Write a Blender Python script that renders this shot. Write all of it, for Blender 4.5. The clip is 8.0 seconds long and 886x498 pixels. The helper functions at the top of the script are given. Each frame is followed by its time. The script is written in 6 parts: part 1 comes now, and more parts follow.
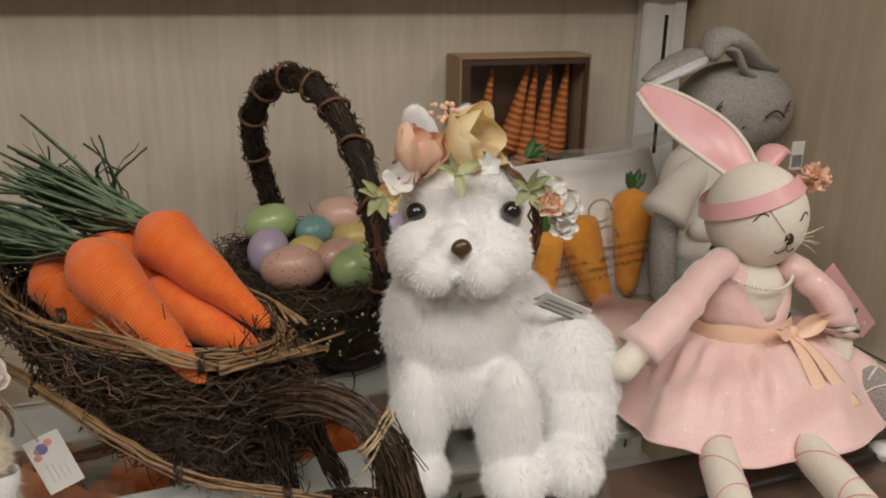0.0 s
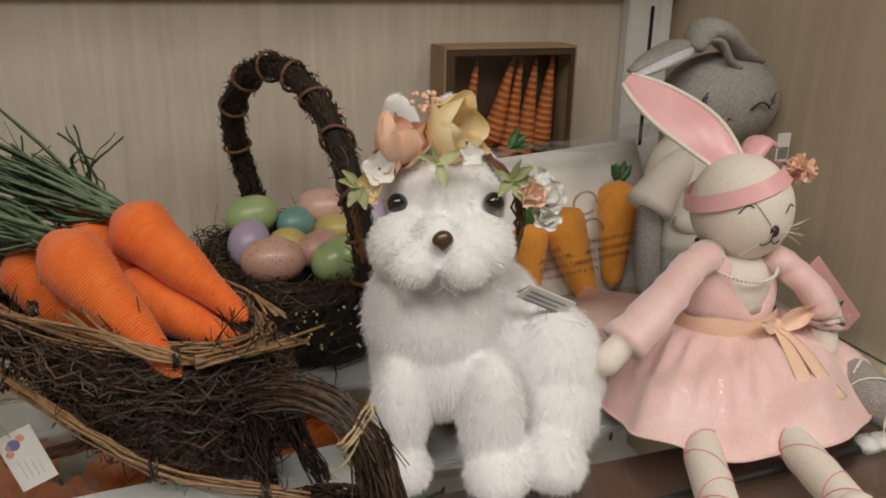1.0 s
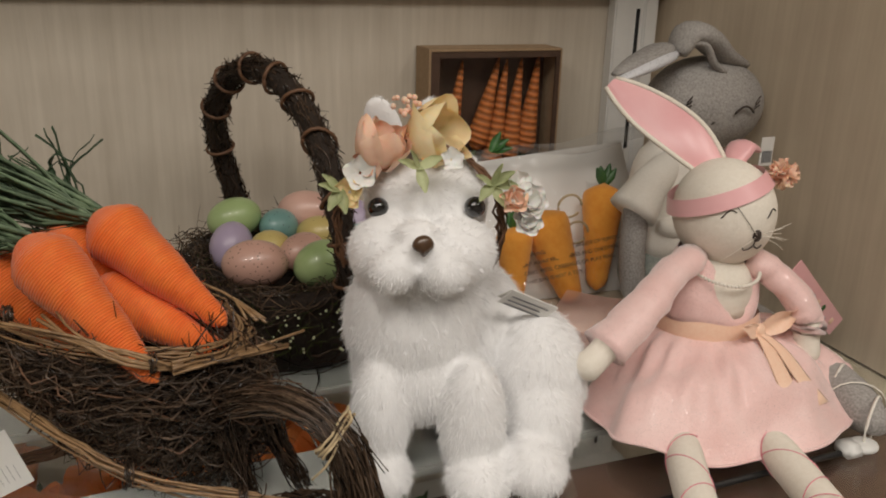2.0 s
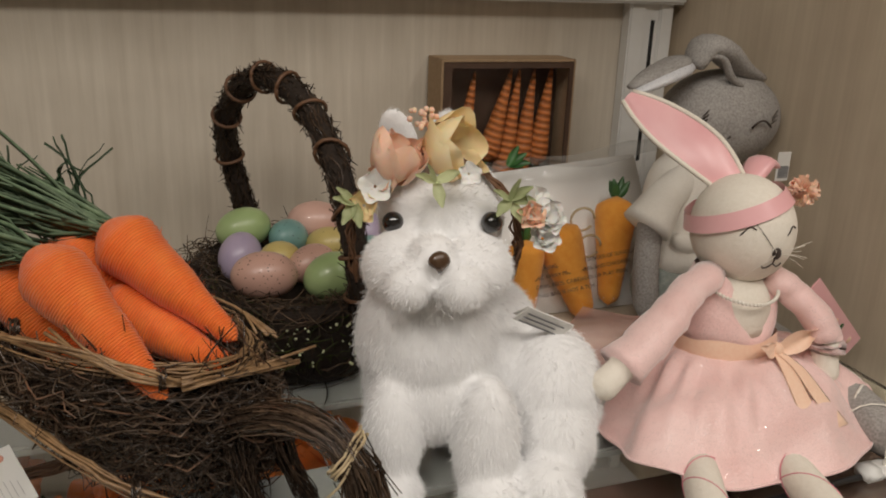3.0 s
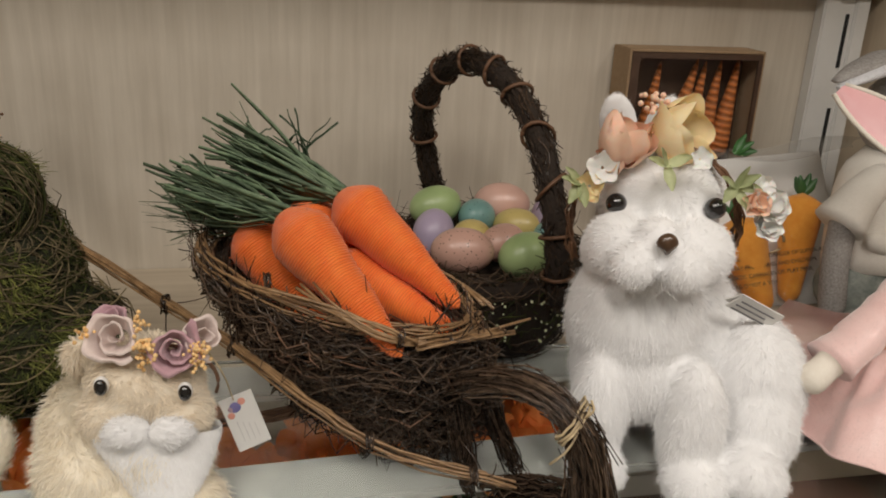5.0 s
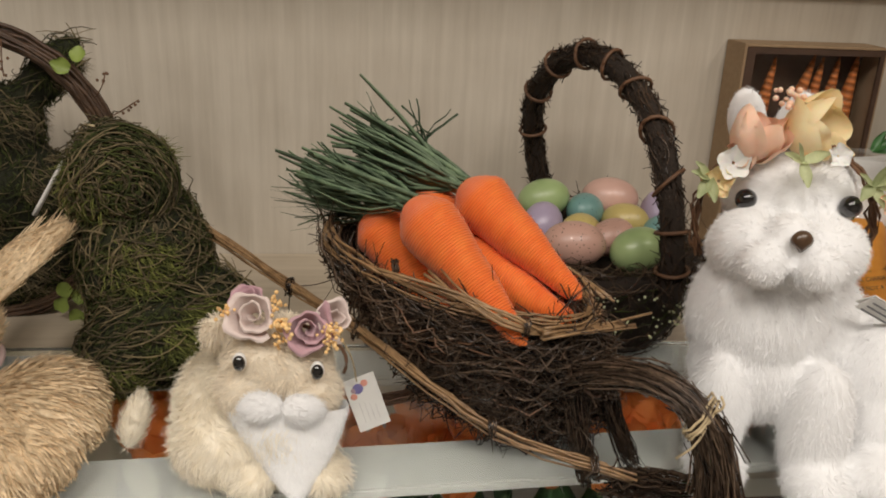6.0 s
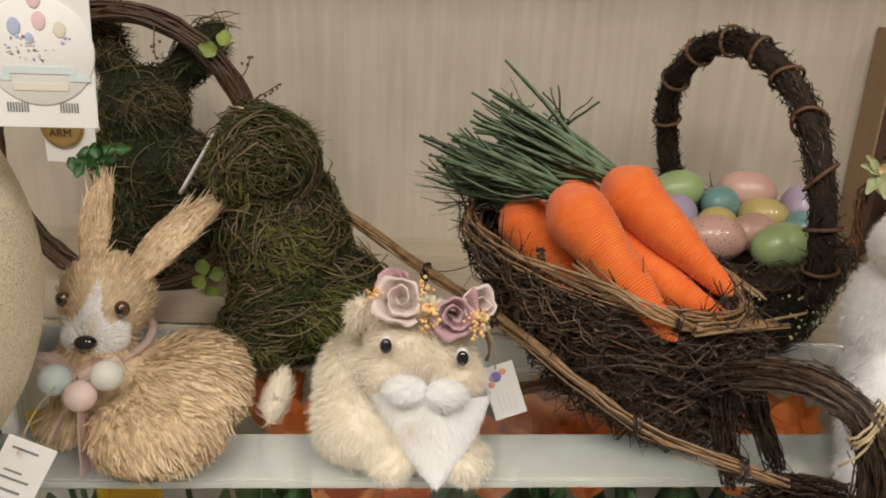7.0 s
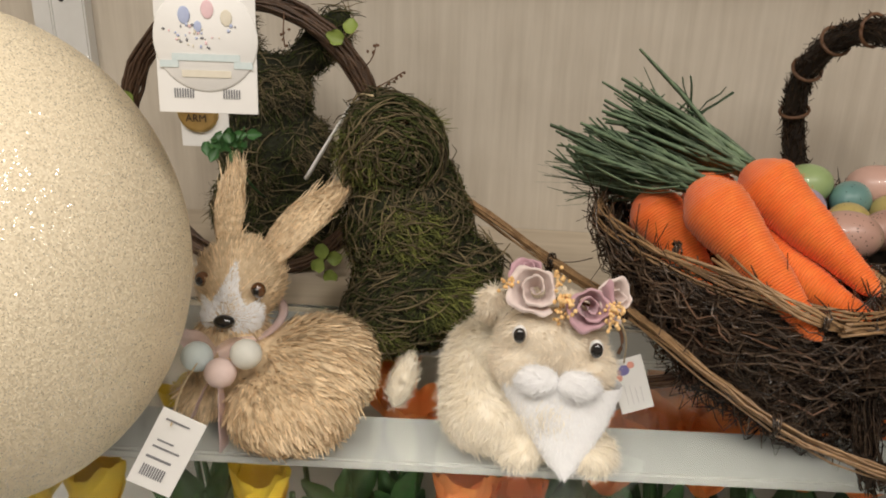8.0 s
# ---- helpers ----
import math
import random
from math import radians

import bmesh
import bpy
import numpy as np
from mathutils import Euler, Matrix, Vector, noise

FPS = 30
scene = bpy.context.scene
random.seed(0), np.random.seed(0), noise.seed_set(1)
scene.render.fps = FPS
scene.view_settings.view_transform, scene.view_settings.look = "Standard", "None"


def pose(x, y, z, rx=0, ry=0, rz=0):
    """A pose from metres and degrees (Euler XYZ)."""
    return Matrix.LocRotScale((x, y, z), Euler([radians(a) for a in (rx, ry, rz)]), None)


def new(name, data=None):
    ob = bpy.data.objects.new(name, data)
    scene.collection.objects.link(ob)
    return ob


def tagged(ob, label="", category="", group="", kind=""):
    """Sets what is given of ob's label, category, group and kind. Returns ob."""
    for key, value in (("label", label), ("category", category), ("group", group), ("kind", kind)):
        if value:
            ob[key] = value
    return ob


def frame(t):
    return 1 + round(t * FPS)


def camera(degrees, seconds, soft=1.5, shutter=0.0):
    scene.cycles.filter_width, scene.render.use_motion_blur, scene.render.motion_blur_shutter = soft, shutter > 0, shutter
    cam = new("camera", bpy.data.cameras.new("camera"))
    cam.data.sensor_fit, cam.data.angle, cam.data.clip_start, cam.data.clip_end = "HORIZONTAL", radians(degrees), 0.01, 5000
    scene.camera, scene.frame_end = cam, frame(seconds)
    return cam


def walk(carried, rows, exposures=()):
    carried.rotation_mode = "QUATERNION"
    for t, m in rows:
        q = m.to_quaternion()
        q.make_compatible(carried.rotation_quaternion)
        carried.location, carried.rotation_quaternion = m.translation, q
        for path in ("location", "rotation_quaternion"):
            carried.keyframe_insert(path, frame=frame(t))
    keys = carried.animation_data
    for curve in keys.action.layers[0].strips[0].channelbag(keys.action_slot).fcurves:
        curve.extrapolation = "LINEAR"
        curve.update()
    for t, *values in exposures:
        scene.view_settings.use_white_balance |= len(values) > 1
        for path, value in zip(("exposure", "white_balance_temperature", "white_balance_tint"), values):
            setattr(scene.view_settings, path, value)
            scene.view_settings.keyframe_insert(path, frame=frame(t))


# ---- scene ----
cam = camera(56.1, 8.0, soft=1.9)
METRES, EYE, TILT, LEAN, TURN = 0.26, 0.40, -18.8, -0.8, -18.6
ROWS = [
    (0.0, 0.0, 0.0, 0.0, 0.0, 0.0, -0.0),
    (0.5, 0.0124, 0.013, -0.0, -0.33, -0.19, 0.14),
    (1.0, 0.0181, 0.04, -0.0049, -0.84, -0.45, -0.03),
    (1.5, 0.0386, 0.0319, -0.006, -1.17, -0.68, 0.08),
    (2.8, 0.0309, 0.1017, 0.0352, -2.01, 0.07, -0.63),
    (3.0, 0.0085, 0.1014, 0.032, -1.35, 0.03, -0.83),
    (3.5, -0.0755, 0.094, 0.02, -0.12, -0.42, -1.63),
    (4.0, -0.1492, 0.0705, 0.0053, 1.65, -0.7, -2.27),
    (4.5, -0.2306, 0.0231, -0.007, 3.66, -0.76, -3.18),
    (5.8, -0.4121, -0.0393, -0.0500, 10.57, -1.35, -5.23),
    (6.0, -0.4444, -0.0575, -0.0513, 11.36, -1.62, -5.57),
    (6.5, -0.5277, -0.0595, -0.0677, 14.07, -2.27, -6.62),
    (7.0, -0.6078, -0.0754, -0.0728, 17.56, -3.09, -7.19),
    (7.5, -0.688, -0.0979, -0.0817, 20.23, -3.95, -7.76),
    (8.0, -0.7534, -0.1301, -0.0924, 23.06, -4.61, -8.29),
]
walk(cam, [(t, pose(0, 0, EYE, TILT, LEAN, TURN) @ pose(METRES * x, METRES * y, METRES * z, 90 + pitch, roll, yaw)) for t, x, y, z, yaw, pitch, roll in ROWS],
     exposures=[(0.0, -0.51), (3.0, -0.56), (4.5, -0.48), (6.0, -0.21), (7.0, -0.08), (8.0, -0.04)])

# ---- world and lights ----
world = bpy.data.worlds.new("shop_air")
scene.world = world
world.use_nodes = True
world.node_tree.nodes["Background"].inputs[0].default_value = (1.0, 0.95, 0.88, 1)
world.node_tree.nodes["Background"].inputs[1].default_value = 0.25
LAMP_WATTS = 19.8


def ceiling_lamp(x, y, z, sx, sy, watts):
    lamp = bpy.data.lights.new("ceiling_lamp_light", "AREA")
    lamp.shape, lamp.size, lamp.size_y, lamp.energy, lamp.color = "RECTANGLE", sx, sy, watts, (1.0, 0.925, 0.845)
    ob = new("ceiling_lamp_light", lamp)
    ob.matrix_world = pose(x, y, z)
    return ob


for lx in (-1.3, -0.45, 0.4, 1.25):
    ceiling_lamp(lx, -0.75, 1.78, 0.35, 0.9, LAMP_WATTS)


# ---- materials ----
def rgba(c):
    return (c[0], c[1], c[2], 1.0)


def mat(name, dark, light, rough=0.6, scale=(60, 60, 60), fine=None, bump=0.15, dist=0.002, metallic=0.0, sheen=0.0,
        spec=0.5, rand=0.0, island=0.0, coat=0.0, alpha=1.0, trans=0.0, subsurface=0.0, detail=5.0):
    """Two-scale noise between two colours, with bump; rand: lightness spread by object, island: by loose piece."""
    m = bpy.data.materials.new(name)
    m.use_nodes = True
    nt = m.node_tree
    n, l = nt.nodes, nt.links
    p = n["Principled BSDF"]
    tc = n.new("ShaderNodeTexCoord")
    mp = n.new("ShaderNodeMapping")
    mp.inputs["Scale"].default_value = scale
    l.new(tc.outputs["Object"], mp.inputs[0])
    nz = n.new("ShaderNodeTexNoise")
    nz.inputs["Scale"].default_value, nz.inputs["Detail"].default_value, nz.inputs["Roughness"].default_value = 1.0, detail, 0.65
    l.new(mp.outputs[0], nz.inputs[0])
    big = n.new("ShaderNodeTexNoise")
    big.inputs["Scale"].default_value, big.inputs["Detail"].default_value = 14.0, 3.0
    l.new(tc.outputs["Object"], big.inputs[0])
    mean = n.new("ShaderNodeMath")
    mean.operation = "MULTIPLY_ADD"
    l.new(nz.outputs[0], mean.inputs[0])
    mean.inputs[1].default_value = 0.7
    half = n.new("ShaderNodeMath")
    half.operation = "MULTIPLY"
    half.inputs[1].default_value = 0.3
    l.new(big.outputs[0], half.inputs[0])
    l.new(half.outputs[0], mean.inputs[2])
    ramp = n.new("ShaderNodeValToRGB")
    ramp.color_ramp.elements[0].position, ramp.color_ramp.elements[1].position = 0.3, 0.7
    ramp.color_ramp.elements[0].color, ramp.color_ramp.elements[1].color = rgba(dark), rgba(light)
    l.new(mean.outputs[0], ramp.inputs[0])
    out = ramp.outputs[0]
    for amount, node, sock in ((rand, "ShaderNodeObjectInfo", "Random"), (island, "ShaderNodeNewGeometry", "Random Per Island")):
        if amount:
            src = n.new(node)
            rng = n.new("ShaderNodeMapRange")
            rng.inputs["To Min"].default_value, rng.inputs["To Max"].default_value = 1 - amount, 1 + amount
            l.new(src.outputs[sock], rng.inputs[0])
            hsv = n.new("ShaderNodeHueSaturation")
            l.new(rng.outputs[0], hsv.inputs["Value"])
            l.new(out, hsv.inputs["Color"])
            out = hsv.outputs[0]
    l.new(out, p.inputs["Base Color"])
    p.inputs["Roughness"].default_value = rough
    p.inputs["Metallic"].default_value = metallic
    p.inputs["Specular IOR Level"].default_value = spec
    p.inputs["Sheen Weight"].default_value = sheen
    p.inputs["Coat Weight"].default_value = coat
    p.inputs["Alpha"].default_value = alpha
    p.inputs["Transmission Weight"].default_value = trans
    if subsurface:
        p.inputs["Subsurface Weight"].default_value = subsurface
        p.inputs["Subsurface Scale"].default_value = 0.004
    if bump:
        b = n.new("ShaderNodeBump")
        b.inputs["Strength"].default_value, b.inputs["Distance"].default_value = bump, dist
        l.new(nz.outputs[0], b.inputs["Height"])
        l.new(b.outputs[0], p.inputs["Normal"])
    return m


def speckled(name, base, spots, scale, edge, rough=0.35, coat=0.2):
    """Painted shell with small dark spots at noise peaks."""
    m = mat(name, [c * 0.93 for c in base], base, rough, (40, 40, 40), bump=0.03, coat=coat)
    n, l = m.node_tree.nodes, m.node_tree.links
    p = n["Principled BSDF"]
    old = p.inputs["Base Color"].links[0].from_socket
    vo = n.new("ShaderNodeTexVoronoi")
    vo.inputs["Scale"].default_value = scale
    tc = n.new("ShaderNodeTexCoord")
    l.new(tc.outputs["Object"], vo.inputs["Vector"])
    rmp = n.new("ShaderNodeValToRGB")
    rmp.color_ramp.elements[0].position, rmp.color_ramp.elements[1].position = edge, edge + 0.03
    rmp.color_ramp.elements[0].color, rmp.color_ramp.elements[1].color = (0, 0, 0, 1), (1, 1, 1, 1)
    l.new(vo.outputs["Distance"], rmp.inputs[0])
    mix = n.new("ShaderNodeMix")
    mix.data_type = "RGBA"
    l.new(rmp.outputs[0], mix.inputs["Factor"])
    mix.inputs["A"].default_value = rgba(spots)
    l.new(old, mix.inputs["B"])
    l.new(mix.outputs["Result"], p.inputs["Base Color"])
    return m


def sparkling(m, scale=900.0, share=0.12, glint=0.08, tilt=0.6):
    """Fine glitter grains: tilted bright flakes among the plain cloth."""
    n, l = m.node_tree.nodes, m.node_tree.links
    p = n["Principled BSDF"]
    tc = n.new("ShaderNodeTexCoord")
    vo = n.new("ShaderNodeTexVoronoi")
    vo.inputs["Scale"].default_value = scale
    l.new(tc.outputs["Object"], vo.inputs["Vector"])
    sep = n.new("ShaderNodeSeparateColor")
    l.new(vo.outputs["Color"], sep.inputs[0])
    less = n.new("ShaderNodeMath")
    less.operation = "LESS_THAN"
    less.inputs[1].default_value = share
    l.new(sep.outputs[0], less.inputs[0])
    part_metal = n.new("ShaderNodeMath")
    part_metal.operation = "MULTIPLY"
    part_metal.inputs[1].default_value = 0.3
    l.new(less.outputs[0], part_metal.inputs[0])
    l.new(part_metal.outputs[0], p.inputs["Metallic"])
    rr = n.new("ShaderNodeMapRange")
    rr.inputs["To Min"].default_value, rr.inputs["To Max"].default_value = p.inputs["Roughness"].default_value, glint
    l.new(less.outputs[0], rr.inputs[0])
    l.new(rr.outputs[0], p.inputs["Roughness"])
    geo = n.new("ShaderNodeNewGeometry")
    add = n.new("ShaderNodeVectorMath")
    add.operation = "MULTIPLY_ADD"
    sub = n.new("ShaderNodeVectorMath")
    sub.operation = "SUBTRACT"
    sub.inputs[1].default_value = (0.5, 0.5, 0.5)
    l.new(vo.outputs["Color"], sub.inputs[0])
    l.new(sub.outputs[0], add.inputs[0])
    add.inputs[1].default_value = (tilt, tilt, tilt)
    l.new(geo.outputs["Normal"], add.inputs[2])
    nrm = n.new("ShaderNodeVectorMath")
    nrm.operation = "NORMALIZE"
    l.new(add.outputs[0], nrm.inputs[0])
    l.new(nrm.outputs[0], p.inputs["Normal"])
    l.new(nrm.outputs[0], p.inputs["Coat Normal"])
    l.new(less.outputs[0], p.inputs["Coat Weight"])
    p.inputs["Coat IOR"].default_value, p.inputs["Coat Roughness"].default_value = 2.6, 0.12
    return m


def ringed(m, axis_scale, depth=0.0012, dark=0.75):
    """Wound yarn: fine rings along the local z axis, in relief and tone."""
    n, l = m.node_tree.nodes, m.node_tree.links
    p = n["Principled BSDF"]
    tc = n.new("ShaderNodeTexCoord")
    wv = n.new("ShaderNodeTexWave")
    wv.bands_direction = "Z"
    wv.inputs["Scale"].default_value, wv.inputs["Distortion"].default_value, wv.inputs["Detail"].default_value = axis_scale, 3.0, 2.0
    wv.inputs["Detail Scale"].default_value = 0.4
    l.new(tc.outputs["Object"], wv.inputs[0])
    b = n.new("ShaderNodeBump")
    b.inputs["Strength"].default_value, b.inputs["Distance"].default_value = 0.8, depth
    l.new(wv.outputs["Fac"], b.inputs["Height"])
    l.new(b.outputs[0], p.inputs["Normal"])
    old = p.inputs["Base Color"].links[0].from_socket
    rng = n.new("ShaderNodeMapRange")
    rng.inputs["To Min"].default_value, rng.inputs["To Max"].default_value = dark, 1.05
    l.new(wv.outputs["Fac"], rng.inputs[0])
    hsv = n.new("ShaderNodeHueSaturation")
    l.new(rng.outputs[0], hsv.inputs["Value"])
    l.new(old, hsv.inputs["Color"])
    l.new(hsv.outputs[0], p.inputs["Base Color"])
    return m


def silky(m, share=0.35):
    """Lets part of the light through thin cloth or fibre."""
    n, l = m.node_tree.nodes, m.node_tree.links
    p = n["Principled BSDF"]
    tr, mx = n.new("ShaderNodeBsdfTranslucent"), n.new("ShaderNodeMixShader")
    l.new(p.inputs["Base Color"].links[0].from_socket, tr.inputs["Color"])
    mx.inputs[0].default_value = share
    l.new(p.outputs[0], mx.inputs[1])
    l.new(tr.outputs[0], mx.inputs[2])
    l.new(mx.outputs[0], n["Material Output"].inputs[0])
    return m


def clear_glass(name, tint, rough=0.02):
    m = bpy.data.materials.new(name)
    m.use_nodes = True
    p = m.node_tree.nodes["Principled BSDF"]
    p.inputs["Base Color"].default_value = rgba(tint)
    p.inputs["Transmission Weight"].default_value, p.inputs["Roughness"].default_value, p.inputs["IOR"].default_value = 1.0, rough, 1.45
    return m


def clear_film(name, gloss=0.06):
    """Thin clear wrap: mostly see-through, with a glossy skin."""
    m = bpy.data.materials.new(name)
    m.use_nodes = True
    n, l = m.node_tree.nodes, m.node_tree.links
    n.remove(n["Principled BSDF"])
    tr, gl, mx, fr = n.new("ShaderNodeBsdfTransparent"), n.new("ShaderNodeBsdfGlossy"), n.new("ShaderNodeMixShader"), n.new("ShaderNodeFresnel")
    gl.inputs["Roughness"].default_value = gloss
    fr.inputs["IOR"].default_value = 1.3
    tc, nz, b = n.new("ShaderNodeTexCoord"), n.new("ShaderNodeTexNoise"), n.new("ShaderNodeBump")
    nz.inputs["Scale"].default_value = 22.0
    l.new(tc.outputs["Object"], nz.inputs[0])
    b.inputs["Distance"].default_value, b.inputs["Strength"].default_value = 0.02, 0.5
    l.new(nz.outputs[0], b.inputs["Height"])
    l.new(b.outputs[0], gl.inputs["Normal"])
    l.new(b.outputs[0], fr.inputs["Normal"])
    l.new(fr.outputs[0], mx.inputs[0])
    l.new(tr.outputs[0], mx.inputs[1])
    l.new(gl.outputs[0], mx.inputs[2])
    l.new(mx.outputs[0], n["Material Output"].inputs[0])
    return m


M_WALL = mat("cream_grasscloth_laminate", (0.485, 0.427, 0.345), (0.655, 0.595, 0.50), 0.55, (75, 75, 4.0), bump=0.06, detail=6)
M_SIDE = mat("tan_wood_laminate", (0.50, 0.41, 0.30), (0.68, 0.585, 0.45), 0.5, (70, 45, 2.2), bump=0.05, detail=7)
M_WHITE = mat("white_painted_metal", (0.66, 0.655, 0.63), (0.74, 0.735, 0.71), 0.4, (30, 30, 30), bump=0.03)
# white bar paint, greyed to hold the dimming under the glass
M_BAR = mat("glass_dimmed_white_paint", (0.35, 0.355, 0.34), (0.42, 0.425, 0.405), 0.45, (25, 25, 25), bump=0.03)
M_LEDGE = mat("tan_laminate_ledge", (0.42, 0.35, 0.26), (0.58, 0.50, 0.39), 0.5, (4.0, 70, 70), bump=0.05, detail=6)
M_PLASTER = mat("shop_plaster", (0.55, 0.52, 0.47), (0.62, 0.58, 0.52), 0.9, (8, 8, 8), bump=0.05)
M_FLOOR = mat("shop_floor_tile", (0.33, 0.30, 0.26), (0.42, 0.38, 0.33), 0.35, (6, 6, 6), bump=0.02)
M_GLASS = clear_glass("shelf_glass", (0.85, 0.87, 0.85))
M_SLOT = mat("slot_black", (0.008, 0.008, 0.008), (0.015, 0.015, 0.015), 0.8, bump=0)
M_FUR_W = mat("white_plush_fur", (0.88, 0.88, 0.885), (0.95, 0.95, 0.95), 0.85, (120, 120, 120), bump=0.3, sheen=0.4, island=0.06, spec=0.1)
M_FUR_C = mat("cream_plush_fur", (0.83, 0.74, 0.57), (0.96, 0.905, 0.79), 0.9, (60, 60, 60), bump=0.3, sheen=0.3, island=0.12, spec=0.1)
M_FUR_T = mat("tan_plush_fur", (0.72, 0.60, 0.44), (0.95, 0.87, 0.73), 0.9, (70, 70, 70), bump=0.3, sheen=0.3, island=0.15, spec=0.1)
M_EYE = mat("black_glass_eye", (0.004, 0.004, 0.005), (0.008, 0.007, 0.007), 0.06, bump=0, coat=1.0)
M_EYE_B = mat("brown_glass_eye", (0.09, 0.035, 0.012), (0.14, 0.06, 0.02), 0.08, bump=0, coat=1.0)
M_NOSE = mat("brown_plastic_nose", (0.05, 0.025, 0.012), (0.11, 0.06, 0.03), 0.3, (200, 200, 200), bump=0.1, coat=0.3)
M_TWIG = mat("dark_grapevine_twig", (0.008, 0.005, 0.0035), (0.090, 0.058, 0.038), 0.24, (200, 200, 200), bump=0.2, island=0.75)
M_TWIG_LT = mat("glossy_brown_twig", (0.014, 0.009, 0.006), (0.155, 0.102, 0.066), 0.20, (160, 160, 160), bump=0.2, island=0.5)
# near-black skin: shade between the twigs put into its colour
M_TWIG_SHADE = mat("shadowed_twig_core", (0.012, 0.007, 0.004), (0.035, 0.021, 0.012), 0.8, (300, 300, 300), bump=0.8, dist=0.004)
M_VINE = mat("tan_willow_rod", (0.12, 0.064, 0.028), (0.40, 0.250, 0.125), 0.36, (150, 150, 150), bump=0.2, island=0.55)
M_BROWNVINE = mat("brown_vine_wrap", (0.09, 0.042, 0.02), (0.19, 0.095, 0.048), 0.55, (150, 150, 150), bump=0.15, island=0.2)
M_WREATH = mat("dark_vine_bark", (0.026, 0.014, 0.008), (0.11, 0.060, 0.032), 0.5, (150, 150, 150), bump=0.2, island=0.3)
M_RAFFIA = mat("pale_raffia", (0.42, 0.32, 0.18), (0.62, 0.50, 0.31), 0.6, (200, 200, 200), bump=0.2, island=0.15)
M_MOSS = mat("green_moss", (0.014, 0.019, 0.004), (0.085, 0.100, 0.022), 0.9, (160, 160, 160), bump=0.6, island=0.5)
# moss colour darkened to carry the shade deep between the strands
M_MOSS_SHADE = mat("shaded_moss_core", (0.008, 0.009, 0.004), (0.03, 0.033, 0.012), 0.95, (180, 180, 180), bump=0.9, dist=0.004)
M_MOSS_TW = mat("dry_moss_stem", (0.045, 0.034, 0.016), (0.22, 0.17, 0.085), 0.8, (200, 200, 200), bump=0.2, island=0.5)
M_STRAW = mat("golden_straw", (0.54, 0.38, 0.21), (0.88, 0.71, 0.48), 0.55, (150, 150, 150), bump=0.2, island=0.28)
M_CARROT = ringed(mat("orange_wound_yarn", (0.90, 0.130, 0.009), (0.98, 0.235, 0.032), 0.6, (60, 60, 60), bump=0, sheen=0.25, rand=0.06), 150.0, 0.0008, 0.87)
M_GREENS = mat("dyed_green_raffia", (0.030, 0.060, 0.032), (0.155, 0.215, 0.120), 0.6, (120, 120, 120), bump=0.2, island=0.4)
M_GREENS_DK = mat("dark_green_raffia", (0.010, 0.026, 0.012), (0.045, 0.085, 0.038), 0.5, (120, 120, 120), bump=0.2, island=0.3)
M_PINK = sparkling(mat("pink_sparkle_cloth", (0.86, 0.55, 0.52), (0.93, 0.69, 0.66), 0.38, (26, 26, 26), bump=0.6, dist=0.005, sheen=0.6), 2600, 0.030, 0.22, 0.55)
M_PINK_IN = mat("pink_satin", (0.80, 0.40, 0.42), (0.88, 0.52, 0.53), 0.32, (20, 20, 20), bump=0.05, sheen=0.2)
M_LINEN = mat("ivory_linen", (0.78, 0.72, 0.62), (0.87, 0.82, 0.73), 0.9, (260, 260, 260), bump=0.35)
M_PEACH = mat("peach_organza", (0.86, 0.55, 0.39), (0.92, 0.67, 0.51), 0.5, (300, 300, 300), bump=0.1, sheen=0.3)
M_GREY = mat("grey_linen_weave", (0.19, 0.175, 0.165), (0.52, 0.50, 0.475), 0.9, (420, 420, 420), bump=0.5, dist=0.001)
M_SILVER = sparkling(mat("silver_sparkle_cloth", (0.58, 0.59, 0.62), (0.76, 0.77, 0.80), 0.5, (500, 500, 500), bump=0.1), 1300, 0.05, 0.25, 0.4)
M_KNIT = mat("cream_knit", (0.80, 0.765, 0.69), (0.90, 0.865, 0.80), 0.9, (400, 400, 400), bump=0.3)
M_PRINT = mat("grey_green_printed_cotton", (0.10, 0.14, 0.13), (0.44, 0.46, 0.42), 0.9, (70, 70, 70), bump=0.2)
M_STITCH = mat("dark_brown_thread", (0.03, 0.02, 0.015), (0.06, 0.04, 0.03), 0.7, bump=0.1)
M_PINKTHREAD = mat("rose_thread", (0.72, 0.20, 0.27), (0.8, 0.28, 0.35), 0.7, bump=0.1)
M_PEARL = mat("pearl_bead", (0.74, 0.70, 0.62), (0.84, 0.80, 0.72), 0.2, bump=0, coat=0.6)
M_KRAFT = mat("kraft_cardboard", (0.30, 0.20, 0.11), (0.40, 0.28, 0.17), 0.8, (150, 150, 150), bump=0.08)
M_BOXIN = mat("dark_brown_card", (0.055, 0.03, 0.02), (0.10, 0.058, 0.038), 0.45, (60, 60, 60), bump=0.05)
M_FILM = clear_film("clear_plastic_wrap")
M_PAPER = mat("white_card", (0.78, 0.77, 0.74), (0.84, 0.83, 0.80), 0.6, (30, 30, 30), bump=0.02)
M_INK = mat("grey_print", (0.16, 0.16, 0.17), (0.24, 0.24, 0.25), 0.7, bump=0)
M_BLACKWIRE = mat("black_wire_coating", (0.012, 0.012, 0.012), (0.02, 0.02, 0.02), 0.35, bump=0.05)
M_GLITTER = sparkling(mat("champagne_glitter", (0.82, 0.71, 0.51), (0.92, 0.82, 0.62), 0.5, (420, 420, 420), bump=0.06), 1250, 0.10, 0.16, 0.55)
